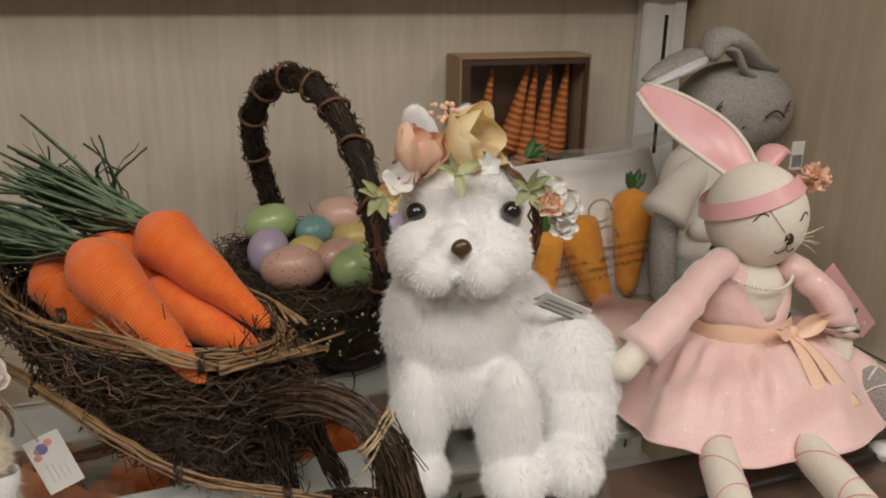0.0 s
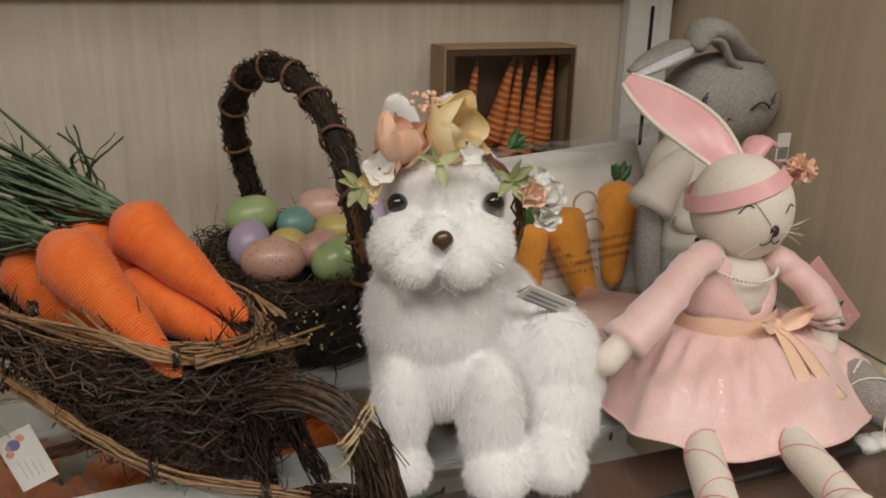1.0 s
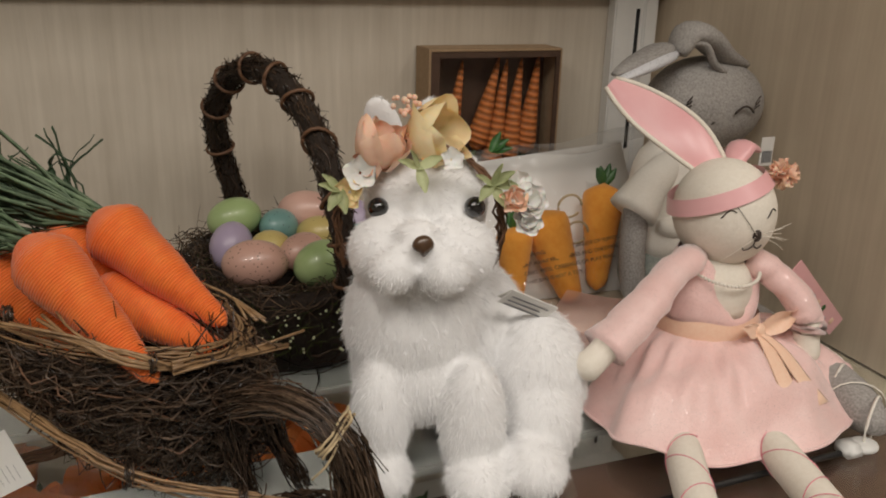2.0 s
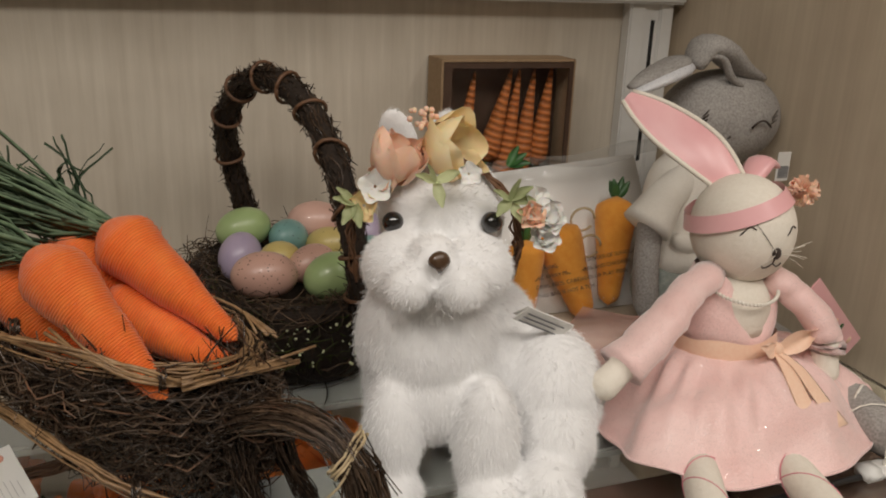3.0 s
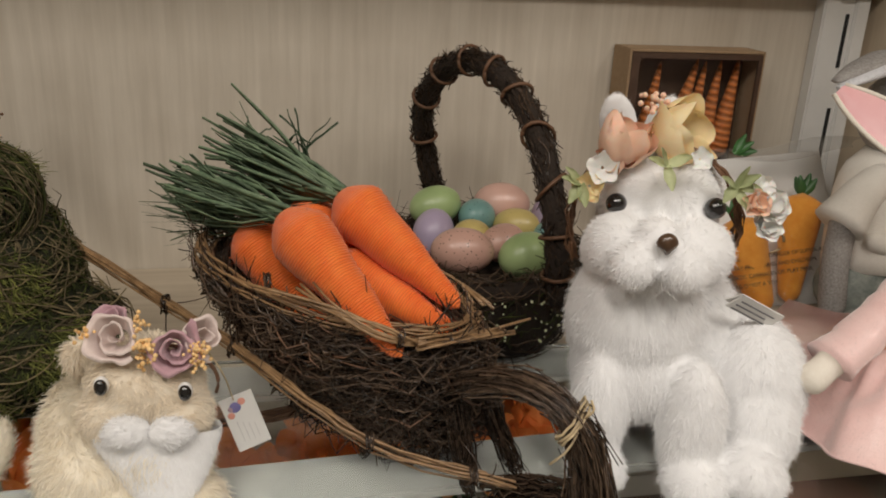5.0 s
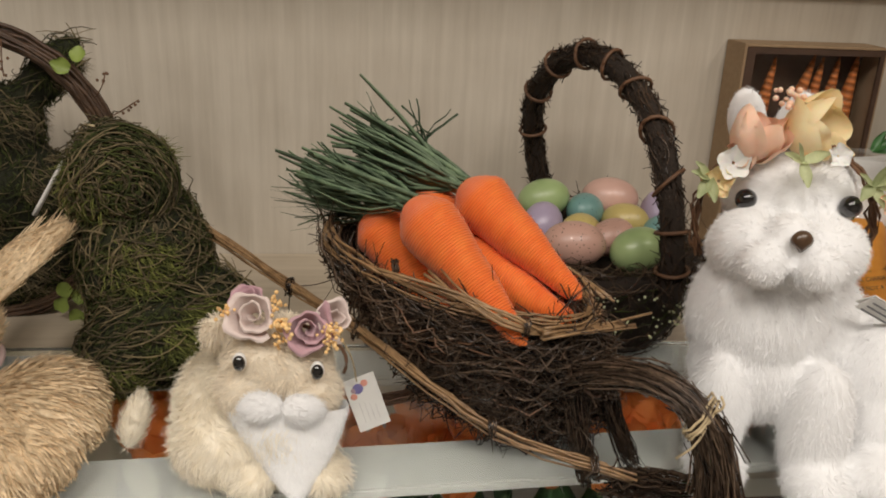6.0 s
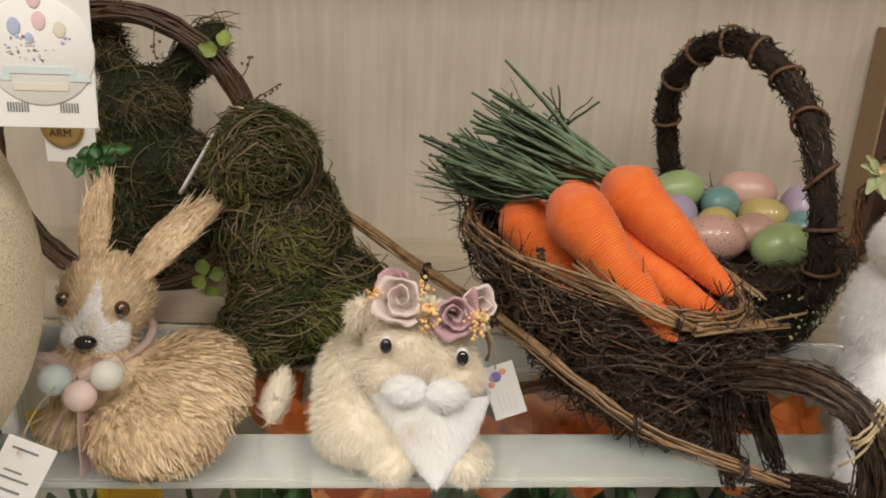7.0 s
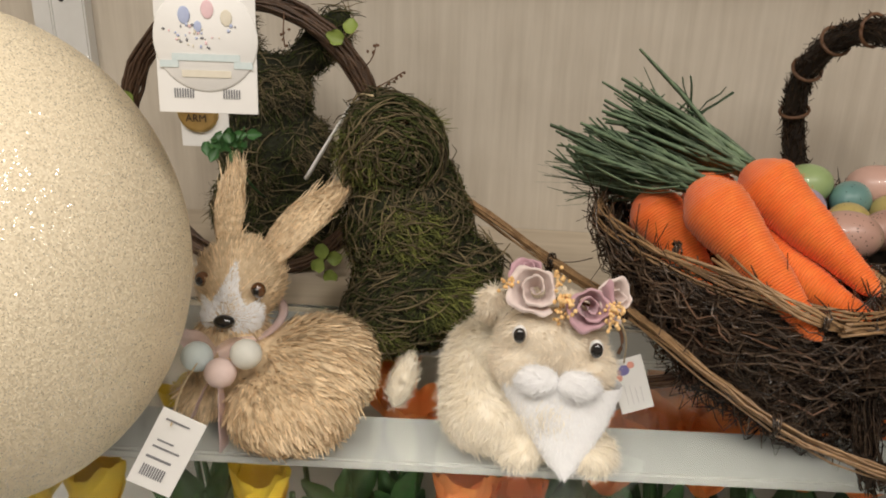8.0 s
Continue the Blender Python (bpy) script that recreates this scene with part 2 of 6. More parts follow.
M_LEAF = mat("pale_green_leaf", (0.36, 0.42, 0.20), (0.62, 0.66, 0.40), 0.6, (80, 80, 80), bump=0.1, rand=0.12)
M_BEAD = mat("pale_yellow_green_bead", (0.62, 0.66, 0.36), (0.80, 0.82, 0.55), 0.4, (200, 200, 200), bump=0, island=0.25)
M_LEAF_DK = mat("deep_green_leaf", (0.02, 0.07, 0.018), (0.06, 0.17, 0.045), 0.45, (80, 80, 80), bump=0.1, rand=0.2)
M_PETAL_Y = mat("yellow_silk_petal", (0.98, 0.75, 0.39), (1.0, 0.87, 0.58), 0.6, (40, 40, 40), bump=0.15, subsurface=0.15)
M_PETAL_O = mat("peach_silk_petal", (0.97, 0.59, 0.41), (0.99, 0.77, 0.62), 0.6, (40, 40, 40), bump=0.15, subsurface=0.15)
M_PETAL_W = mat("white_silk_petal", (0.85, 0.83, 0.79), (0.92, 0.91, 0.88), 0.6, (40, 40, 40), bump=0.1, subsurface=0.1)
M_MAUVE = mat("mauve_velvet_rose", (0.42, 0.23, 0.27), (0.60, 0.38, 0.42), 0.8, (120, 120, 120), bump=0.2, sheen=0.5)
M_BLUSH = mat("blush_fabric_rose", (0.66, 0.53, 0.49), (0.82, 0.71, 0.66), 0.7, (120, 120, 120), bump=0.2, sheen=0.3)
M_BERRY = mat("orange_yellow_berry", (0.84, 0.46, 0.14), (0.90, 0.66, 0.34), 0.5, (300, 300, 300), bump=0.1, island=0.2)
M_TULIP_O = mat("orange_tulip_petal", (0.82, 0.22, 0.04), (0.92, 0.36, 0.10), 0.55, (40, 40, 40), bump=0.15, island=0.15)
M_TULIP_Y = mat("yellow_tulip_petal", (0.75, 0.50, 0.02), (0.86, 0.66, 0.06), 0.5, (40, 40, 40), bump=0.15, island=0.1)
for silk, share in ((M_PETAL_Y, 0.12), (M_PETAL_O, 0.12), (M_PETAL_W, 0.1), (M_LEAF, 0.3), (M_TULIP_O, 0.35), (M_TULIP_Y, 0.35), (M_MOSS, 0.2)):
    silky(silk, share)


# ---- building helpers ----
class Shape:
    """Collects vertices and faces, with a material slot for each face."""

    def __init__(self):
        self.v, self.f, self.m, self.count = [], [], [], 0

    def add(self, verts, faces, slot=0):
        verts = np.asarray(verts, float).reshape(-1, 3)
        faces = np.asarray(faces, int)
        self.v.append(verts)
        self.f.extend((faces + self.count).tolist())
        self.m.extend([slot] * len(faces))
        self.count += len(verts)
        return self

    def mesh(self, name, mats, smooth=True):
        me = bpy.data.meshes.new(name)
        me.from_pydata(np.concatenate(self.v).tolist(), [], self.f)
        for x in mats if isinstance(mats, (list, tuple)) else [mats]:
            me.materials.append(x)
        me.polygons.foreach_set("material_index", self.m)
        if smooth:
            me.polygons.foreach_set("use_smooth", [True] * len(self.f))
        me.update()
        return me


def unit(a):
    a = np.asarray(a, float)
    return a / np.maximum(np.linalg.norm(a, axis=-1, keepdims=True), 1e-9)


def path(points, n):
    """A smooth line through the control points."""
    p = np.asarray(points, float)
    if len(p) == 2:
        return p[0] + np.linspace(0, 1, n)[:, None] * (p[1] - p[0])
    q = np.vstack([2 * p[0] - p[1], p, 2 * p[-1] - p[-2]])
    s = np.linspace(0, len(p) - 1 - 1e-6, n)
    i, u = s.astype(int), (s % 1)[:, None]
    a, b, c, d = q[i], q[i + 1], q[i + 2], q[i + 3]
    return 0.5 * (2 * b + (c - a) * u + (2 * a - 5 * b + 4 * c - d) * u**2 + (3 * b - a - 3 * c + d) * u**3)


def frames(p):
    t = unit(np.gradient(p, axis=0))
    ref = np.array([0.0, 0.0, 1.0]) if abs(t[:, 2]).mean() < 0.8 else np.array([1.0, 0.0, 0.0])
    side = unit(np.cross(t, ref))
    return t, side, np.cross(side, t)


def tube(s, p, r, sides=5, slot=0, flat=1.0, caps=True):
    p = np.asarray(p, float)
    n = len(p)
    r = np.broadcast_to(np.asarray(r, float), (n,))
    t, a, b = frames(p)
    ang = np.arange(sides) * 2 * np.pi / sides
    v = p[:, None] + r[:, None, None] * (np.cos(ang)[None, :, None] * a[:, None] + flat * np.sin(ang)[None, :, None] * b[:, None])
    k = np.arange(sides)
    i = np.arange(n - 1)[:, None]
    f = np.stack([i * sides + k, i * sides + (k + 1) % sides, (i + 1) * sides + (k + 1) % sides, (i + 1) * sides + k], -1).reshape(-1, 4)
    s.add(v.reshape(-1, 3), f, slot)
    if caps and sides > 3:
        s.f.append([s.count - n * sides + j for j in range(sides)][::-1])
        s.f.append([s.count - sides + j for j in range(sides)])
        s.m.extend([slot, slot])
    return s


def ball(s, c, r, slot=0, nu=20, nv=12, turn=None, shape=None):
    """An ellipsoid; shape(direction) may scale its radius."""
    th, ph = np.linspace(0, 2 * np.pi, nu, endpoint=False), np.linspace(0, np.pi, nv)
    d = np.array([[math.sin(q) * math.cos(h), math.sin(q) * math.sin(h), math.cos(q)] for q in ph for h in th])
    k = shape(d)[:, None] if shape else 1.0
    v = d * k * np.asarray(r, float)
    if turn is not None:
        v = v @ np.asarray(turn.to_3x3()).T
    j = np.arange(nu)
    f = [(a * nu + b, (a + 1) * nu + b, (a + 1) * nu + (b + 1) % nu, a * nu + (b + 1) % nu) for a in range(nv - 1) for b in j]
    return s.add(v + np.asarray(c, float), f, slot)


def lathe(s, rows, sides=32, slot=0, centre=(0, 0, 0), sway=0.0, seed=0):
    """Rows of (radius, height) round z; sway: folds in the rim."""
    rng = np.random.RandomState(seed)
    a = np.arange(sides) * 2 * np.pi / sides
    w = 1 + sway * np.sin(a * 7 + rng.rand() * 6)
    v = [(centre[0] + r * math.cos(q) * k, centre[1] + r * math.sin(q) * k, centre[2] + z) for r, z in rows for q, k in zip(a, w)]
    f = [(i * sides + j, i * sides + (j + 1) % sides, (i + 1) * sides + (j + 1) % sides, (i + 1) * sides + j) for i in range(len(rows) - 1) for j in range(sides)]
    return s.add(v, f, slot)


def slab(s, lo, hi, slot=0, bevel=0.0):
    bm = bmesh.new()
    bmesh.ops.create_cube(bm, size=1)
    lo, hi = np.asarray(lo, float), np.asarray(hi, float)
    for v in bm.verts:
        v.co = Vector((lo + hi) / 2 + np.asarray(v.co) * (hi - lo))
    if bevel:
        bmesh.ops.bevel(bm, geom=list(bm.edges), offset=bevel, segments=2, affect="EDGES")
    bm.verts.index_update()
    verts = [tuple(v.co) for v in bm.verts]
    for face in bm.faces:
        s.f.append([v.index + s.count for v in face.verts])
        s.m.append(slot)
    s.v.append(np.array(verts))
    s.count += len(verts)
    bm.free()
    return s


def blades(s, root, way, across, length, width, bend, slot=0):
    """Many small tapering fibres, two segments each."""
    n = len(root)
    length, width = np.broadcast_to(length, (n,))[:, None], np.broadcast_to(width, (n,))[:, None]
    mid = root + way * length * 0.5 + bend * length * 0.12
    tip = root + way * length + bend * length * 0.45
    w = across * width / 2
    v = np.stack([root - w, root + w, mid + w * 0.85, mid - w * 0.85, tip + w * 0.25, tip - w * 0.25], 1).reshape(-1, 3)
    i = np.arange(n)[:, None] * 6
    f = np.concatenate([i + [0, 1, 2, 3], i + [3, 2, 4, 5]], 0)
    return s.add(v, f, slot)


def petal(s, base, out, up, length, width, cup=0.3, slot=0, n=5, ruffle=0.0, rng=random):
    """A cupped petal or leaf with thickness-free rim, widest past its middle."""
    base, out, up = np.asarray(base, float), unit(out), unit(up)
    side = np.cross(out, up)
    up = np.cross(side, out)
    v = []
    ph = rng.uniform(0, 6.28)
    n = n + 2
    for i in range(n + 1):
        u = i / n
        w = width * math.sin(math.pi * (0.12 + u * 0.70)) ** 0.7
        for j in range(9):
            q = (j - 4) / 4
            lift = cup * width * (q * q) + cup * length * u * u * 0.5 + ruffle * width * (math.sin(q * 2.4 + ph) + 0.5 * math.sin(q * 5 + 2 * ph + u * 3)) * u * 1.4
            v.append(base + out * length * (u - 0.28 * u * u * q * q) + side * w * q * 0.5 + up * lift)
    f = [(i * 9 + j, i * 9 + j + 1, (i + 1) * 9 + j + 1, (i + 1) * 9 + j) for i in range(n) for j in range(8)]
    return s.add(v, f, slot)


def thing(name, loc=(0, 0, 0), label="", category="", group="", kind="", turn=(0, 0, 0)):
    ob = new(name)
    ob.empty_display_size = 0.02
    ob.matrix_world = pose(*loc, *turn)
    return tagged(ob, label, category, group, kind)


def part(name, shape, material, parent, label="", smooth=True, loc=None, kind=""):
    me = shape.mesh(name, material, smooth) if isinstance(shape, Shape) else shape
    ob = new(name, me)
    ob.parent = parent
    if loc is not None:
        ob.matrix_basis = loc
    return tagged(ob, label, kind=kind)


def solid(name, shape, material, label="", category="", kind="", group="", smooth=False, m=None):
    ob = new(name, shape.mesh(name, material, smooth) if isinstance(shape, Shape) else shape)
    if m is not None:
        ob.matrix_world = m
    return tagged(ob, label, category, group, kind)


def organic(balls, voxel=0.005, rounds=8, factor=0.6):
    """One skin round a set of ellipsoids (centre, radii, turn)."""
    s = Shape()
    for c, r, turn in balls:
        ball(s, c, r, 0, 24, 16, pose(0, 0, 0, *turn))
    ob = new("clay", s.mesh("clay", []))
    rm = ob.modifiers.new("remesh", "REMESH")
    rm.mode, rm.voxel_size = "VOXEL", voxel
    sm = ob.modifiers.new("smooth", "SMOOTH")
    sm.iterations, sm.factor = rounds, factor
    dg = bpy.context.evaluated_depsgraph_get()
    me = bpy.data.meshes.new_from_object(ob.evaluated_get(dg))
    bpy.data.objects.remove(ob)
    me.polygons.foreach_set("use_smooth", [True] * len(me.polygons))
    return me


def scatter(me, n, seed=0):
    """n points spread over a mesh by area, with normals."""
    rng = np.random.RandomState(seed)
    me.calc_loop_triangles()
    tri = np.zeros(len(me.loop_triangles) * 3, int)
    me.loop_triangles.foreach_get("vertices", tri)
    co = np.zeros(len(me.vertices) * 3)
    me.vertices.foreach_get("co", co)
    co, tri = co.reshape(-1, 3), tri.reshape(-1, 3)
    a, b, c = co[tri[:, 0]], co[tri[:, 1]], co[tri[:, 2]]
    nr = np.cross(b - a, c - a)
    area = np.linalg.norm(nr, axis=1)
    i = rng.choice(len(tri), n, p=area / area.sum())
    u, v = rng.rand(n), rng.rand(n)
    flip = u + v > 1
    u[flip], v[flip] = 1 - u[flip], 1 - v[flip]
    return a[i] + u[:, None] * (b - a)[i] + v[:, None] * (c - a)[i], unit(nr[i]), rng


def fur(me, n, length, width, comb=(0, 0, -1), lay=1.0, seed=0, keep=None, wild=0.35):
    """Fibres over a skin, laid along comb."""
    p, nr, rng = scatter(me, n, seed)
    if keep is not None:
        k = keep(p)
        p, nr = p[k], nr[k]
    c = np.broadcast_to(np.asarray(comb, float), p.shape) if not callable(comb) else comb(p)
    t = c - (c * nr).sum(1, keepdims=True) * nr
    way = unit(nr * (1.1 - lay * 0.75) + unit(t) * lay + rng.normal(0, wild, p.shape) * 0.5)
    across = unit(np.cross(way, nr + rng.normal(0, 0.4, p.shape)))
    s = Shape()
    return blades(s, p - nr * 0.001, way, across, length * rng.uniform(0.6, 1.25, len(p)), width * rng.uniform(0.6, 1.3, len(p)), unit(t) * 0.6 + rng.normal(0, 0.2, p.shape))


def wisps(me, n, length, radius, seed=0, along=None, lift=0.004, sides=3, keep=None, curl=0.5, steps=7):
    """Twigs that run along a skin and stray a little from it."""
    p, nr, rng = scatter(me, n, seed)
    if keep is not None:
        k = keep(p)
        p, nr = p[k], nr[k]
    s = Shape()
    for q, m in zip(p, nr):
        a = np.asarray(along(q), float) if along else rng.normal(0, 1, 3)
        a = unit(a + rng.normal(0, curl, 3))
        a = unit(a - a.dot(m) * m)
        b = np.cross(m, a)
        ln = length * rng.uniform(0.4, 1.2)
        u = np.linspace(-0.5, 0.5, steps)[:, None]
        bow = rng.normal(0, 0.16) * ln
        line = q + a * u * ln + b * bow * (u * u * 4 - 0.3) + m * (lift * rng.uniform(-0.3, 1.0) - np.maximum(0, u * u) * ln * rng.uniform(0.0, 0.9) + rng.normal(0, lift * 0.25, (steps, 1)))
        tube(s, line, radius * rng.uniform(0.5, 1.3) * (1 - 0.5 * np.abs(u[:, 0] * 2) ** 3), sides, 0, caps=False)
    return s


# ---- the shop round the shelf ----
# floor, ceiling and three pale walls: unseen box added for reflections and bounce
solid("floor", slab(Shape(), (-3.2, -3.0, -1.16), (3.2, 1.5, -1.10)), M_FLOOR, "worn beige shop floor, unseen, added to close the room", "floor", "structure")
solid("ceiling", slab(Shape(), (-3.2, -3.0, 1.80), (3.2, 1.5, 1.86)), M_PLASTER, "plain pale shop ceiling, unseen, added for bounce light", "ceiling", "structure")
solid("wall_south", slab(Shape(), (-3.2, -3.06, -1.10), (3.2, -3.0, 1.80)), M_PLASTER, "plain pale shop wall, unseen, added for bounce light", "wall", "structure")
solid("wall_west", slab(Shape(), (-3.26, -3.0, -1.10), (-3.2, 1.5, 1.80)), M_PLASTER, "plain pale shop wall, unseen, added for bounce light", "wall", "structure")
solid("wall_east", slab(Shape(), (3.2, -3.0, -1.10), (3.26, 1.5, 1.80)), M_PLASTER, "plain pale shop wall, unseen, added for bounce light", "wall", "structure")
solid("wall_north", slab(Shape(), (-3.2, 1.055, -1.10), (3.2, 1.11, 1.80)), M_WALL, "cream grasscloth laminate back panel of the shelf bay", "wall", "structure")
solid("side_panel", slab(Shape(), (0.722, 0.38, -1.10), (0.745, 1.055, 1.2)), M_SIDE, "tan wood laminate side panel of the bay", "panel", "structure")


def upright(x):
    t = thing("shelf_upright", (x, 1.045, 0), "white slotted metal upright fixed to the back panel", "shelf upright", "shelf uprights")
    s = Shape()
    slab(s, (-0.035, -0.012, -0.9), (-0.010, 0.0095, 1.2), 0, 0.002)
    slab(s, (0.012, -0.012, -0.9), (0.033, 0.0095, 1.2), 0, 0.002)
    slab(s, (-0.0099, -0.008, -0.9), (0.0119, 0.0095, 1.2), 0)
    part("rail", s, M_WHITE, t, smooth=False)
    for k in range(-3, 5):
        part("slot", slab(Shape(), (0.0005, -0.0095, k * 0.125 + 0.02), (0.0055, -0.0078, k * 0.125 + 0.09)), M_SLOT, t, "dark slot", smooth=False)
    return t


upright(0.675)
upright(-0.775)
solid("wall_rail", slab(Shape(), (-0.75, 1.022, 0.362), (0.72, 1.0545, 0.46), 0, 0.003), M_WHITE, "white metal rail under the shelf above", "rail", "structure")
solid("shelf_above", slab(Shape(), (-0.80, 0.81, 0.545), (0.72, 1.05, 0.565), 0, 0.002), M_WHITE, "white shelf board above", "shelf", "structure")

pane = solid("glass_shelf", slab(Shape(), (-1.05, 0.36, -0.009), (0.7215, 0.790, 0.0)), M_GLASS, "clear glass shelf on white bars", "shelf", "structure")
pane.visible_shadow = False
solid("shelf_ledge", slab(Shape(), (-1.05, 0.7905, -0.020), (0.7215, 1.0545, 0.0), 0, 0.001), M_LEDGE, "tan laminate ledge along the back panel", "ledge", "structure")
# white bars; their shading below the glass is in the paint colour
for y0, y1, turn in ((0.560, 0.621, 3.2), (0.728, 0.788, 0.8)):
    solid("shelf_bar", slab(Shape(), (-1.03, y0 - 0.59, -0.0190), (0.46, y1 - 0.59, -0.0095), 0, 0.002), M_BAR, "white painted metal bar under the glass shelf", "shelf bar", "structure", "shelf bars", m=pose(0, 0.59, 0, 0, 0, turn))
solid("shelf_tray", slab(Shape(), (0.20, 0.37, -0.060), (0.715, 0.560, -0.0300), 0, 0.002), M_BOXIN, "dark brown glossy board under the glass", "board", "structure")
solid("lower_shelf", slab(Shape(), (-1.05, 0.30, -0.40), (0.72, 1.05, -0.375), 0, 0.002), M_WHITE, "white lower shelf board", "shelf", "structure")

# black wire divider with its clip
wire = thing("wire_divider", (0, 0, 0), "black coated wire divider with a white plastic end clip", "wire divider")
s = Shape()
tube(s, path([(0.25, 0.458, 0.003), (0.565, 0.472, 0.003)], 6), 0.0028, 8)
part("rod", s, M_BLACKWIRE, wire)
s = Shape()
slab(s, (0.560, 0.462, 0.0), (0.578, 0.482, 0.012), 0, 0.003)
ball(s, (0.585, 0.472, 0.006), (0.014, 0.012, 0.0055))
part("clip", s, M_WHITE, wire, "white plastic clip")


# ---- white plush rabbit ----
def eyes(parent, spots, r, material):
    for c in spots:
        part("eye", ball(Shape(), c, (r, r, r), 0, 20, 14), material, parent, "shiny round eye")


def white_rabbit():
    t = thing("plush_rabbit", (0, 0, 0), "white furry plush rabbit sitting on the glass shelf", "plush rabbit")
    body = organic([
        ((0.223, 0.605, 0.220), (0.049, 0.047, 0.048), (0, 0, 0)),
        ((0.180, 0.571, 0.192), (0.028, 0.029, 0.027), (0, 0, 0)),
        ((0.231, 0.553, 0.192), (0.028, 0.029, 0.027), (0, 0, 0)),
        ((0.1750, 0.536, 0.1885), (0.0170, 0.0160, 0.0165), (0, 0, 0)),
        ((0.2115, 0.524, 0.1885), (0.0170, 0.0160, 0.0165), (0, 0, 0)),
        ((0.196, 0.546, 0.206), (0.018, 0.018, 0.016), (0, 0, 0)),
        ((0.210, 0.588, 0.180), (0.052, 0.045, 0.032), (0, 0, 0)),
        ((0.208, 0.590, 0.125), (0.056, 0.050, 0.060), (0, 0, 0)),
        ((0.212, 0.585, 0.085), (0.055, 0.045, 0.050), (0, 0, 0)),
        ((0.262, 0.628, 0.092), (0.062, 0.060, 0.066), (0, 0, 0)),
        ((0.312, 0.580, 0.064), (0.047, 0.052, 0.060), (0, 0, 0)),
        ((0.306, 0.552, 0.040), (0.034, 0.042, 0.042), (0, 0, 0)),
        ((0.172, 0.560, 0.055), (0.023, 0.024, 0.055), (0, 0, 0)),
        ((0.170, 0.545, 0.017), (0.023, 0.027, 0.018), (0, 0, 0)),
        ((0.240, 0.534, 0.055), (0.026, 0.026, 0.055), (0, 0, 0)),
        ((0.237, 0.512, 0.018), (0.025, 0.028, 0.019), (0, 0, 0)),
        ((0.284, 0.512, 0.022), (0.026, 0.032, 0.023), (0, 0, 0)),
    ], 0.0040, 2)
    body.materials.append(M_FUR_W)
    b = part("body", body, None, t)

    def clear(p):
        ok = p[:, 2] > 0.160
        ok &= np.linalg.norm(p - np.array((0.1935, 0.529, 0.210)), axis=1) > 0.011
        for e in ((0.1765, 0.5800, 0.2200), (0.2420, 0.5560, 0.2230)):
            ok &= np.linalg.norm(p - np.array(e) - (0, 0, 0.003), axis=1) > 0.0150
        return ok

    def comb(p):
        c = np.zeros_like(p)
        c[:, 2] = -1
        head = p[:, 2] > 0.165
        c[head] = p[head] - np.array([0.202, 0.520, 0.262])
        return unit(c)
    part("fur", fur(body, 110000, 0.0060, 0.00042, comb, 0.95, 1, lambda p: p[:, 2] <= 0.165, 0.75), M_FUR_W, b, "soft white fur", kind="stuff")
    part("head_fur", fur(body, 170000, 0.0040, 0.00040, comb, 0.80, 7, clear, 0.85), M_FUR_W, b, "short white fur", kind="stuff")
    for dx, dy, lean in ((-0.018, 0.014, -14), (0.016, 0.004, 8)):
        s = Shape()
        ball(s, (0, 0, 0), (0.0150, 0.006, 0.030), 0, 16, 12, pose(0, 0, 0, 24, lean, -20))
        me = s.mesh("ear", M_FUR_W)
        ear = part("ear", me, None, t, loc=pose(0.218 + dx, 0.632 + dy, 0.268))
        part("fur", fur(me, 2500, 0.003, 0.0004, (0, 0, 1), 0.95, 2), M_FUR_W, ear, kind="stuff")
    eyes(t, ((0.1770, 0.5812, 0.2222), (0.2440, 0.5562, 0.2250)), 0.0080, M_EYE)
    s = Shape()
    ball(s, (0.1935, 0.5255, 0.2085), (0.0082, 0.0058, 0.0086), 0, 18, 12, None, lambda d: 1 - 0.75 * np.clip(-d[:, 2], 0, 1) * (np.abs(d[:, 0]) > 0) * np.abs(d[:, 0]) - 0.12 * np.clip(-d[:, 2], 0, 1))
    part("nose", s, M_NOSE, t, "brown triangular nose")
    s = Shape()
    rng = np.random.RandomState(4)
    for k in range(4):
        a = np.array([0.196, 0.529, 0.192])
        tube(s, path([a, a + (rng.normal(0, 0.006), -0.010, -0.012), a + (rng.normal(0, 0.010), -0.012, -0.022)], 5), 0.00016, 3)
    part("whisker_tuft", s, M_FUR_W, t, kind="stuff")
    return t


white_rabbit()


# flower crown on the white rabbit
def blossom(parent, c, face, r, material, count=5, cup=0.35, name="flower", ruffle=0.05, layers=1, label=""):
    face = unit(face)
    a = unit(np.cross(face, (0.3, 0.2, 1)))
    b = np.cross(face, a)
    s = Shape()
    rng = random.Random(int(abs(c[0]) * 99999))
    for j in range(layers):
        for k in range(count):
            q = 2 * math.pi * (k + 0.5 * j) / count + rng.uniform(-0.2, 0.2)
            out = a * math.cos(q) + b * math.sin(q)
            rise = 0.35 + 0.9 * j / max(1, layers)
            petal(s, np.array(c) + out * r * 0.08, out * (1 - 0.6 * j / max(1, layers)) + face * rise, face - out * 0.6, r * (1 - 0.16 * j), r * 1.25, cup, 0, 5, ruffle, rng)
    return part(name, s, material, parent, label)


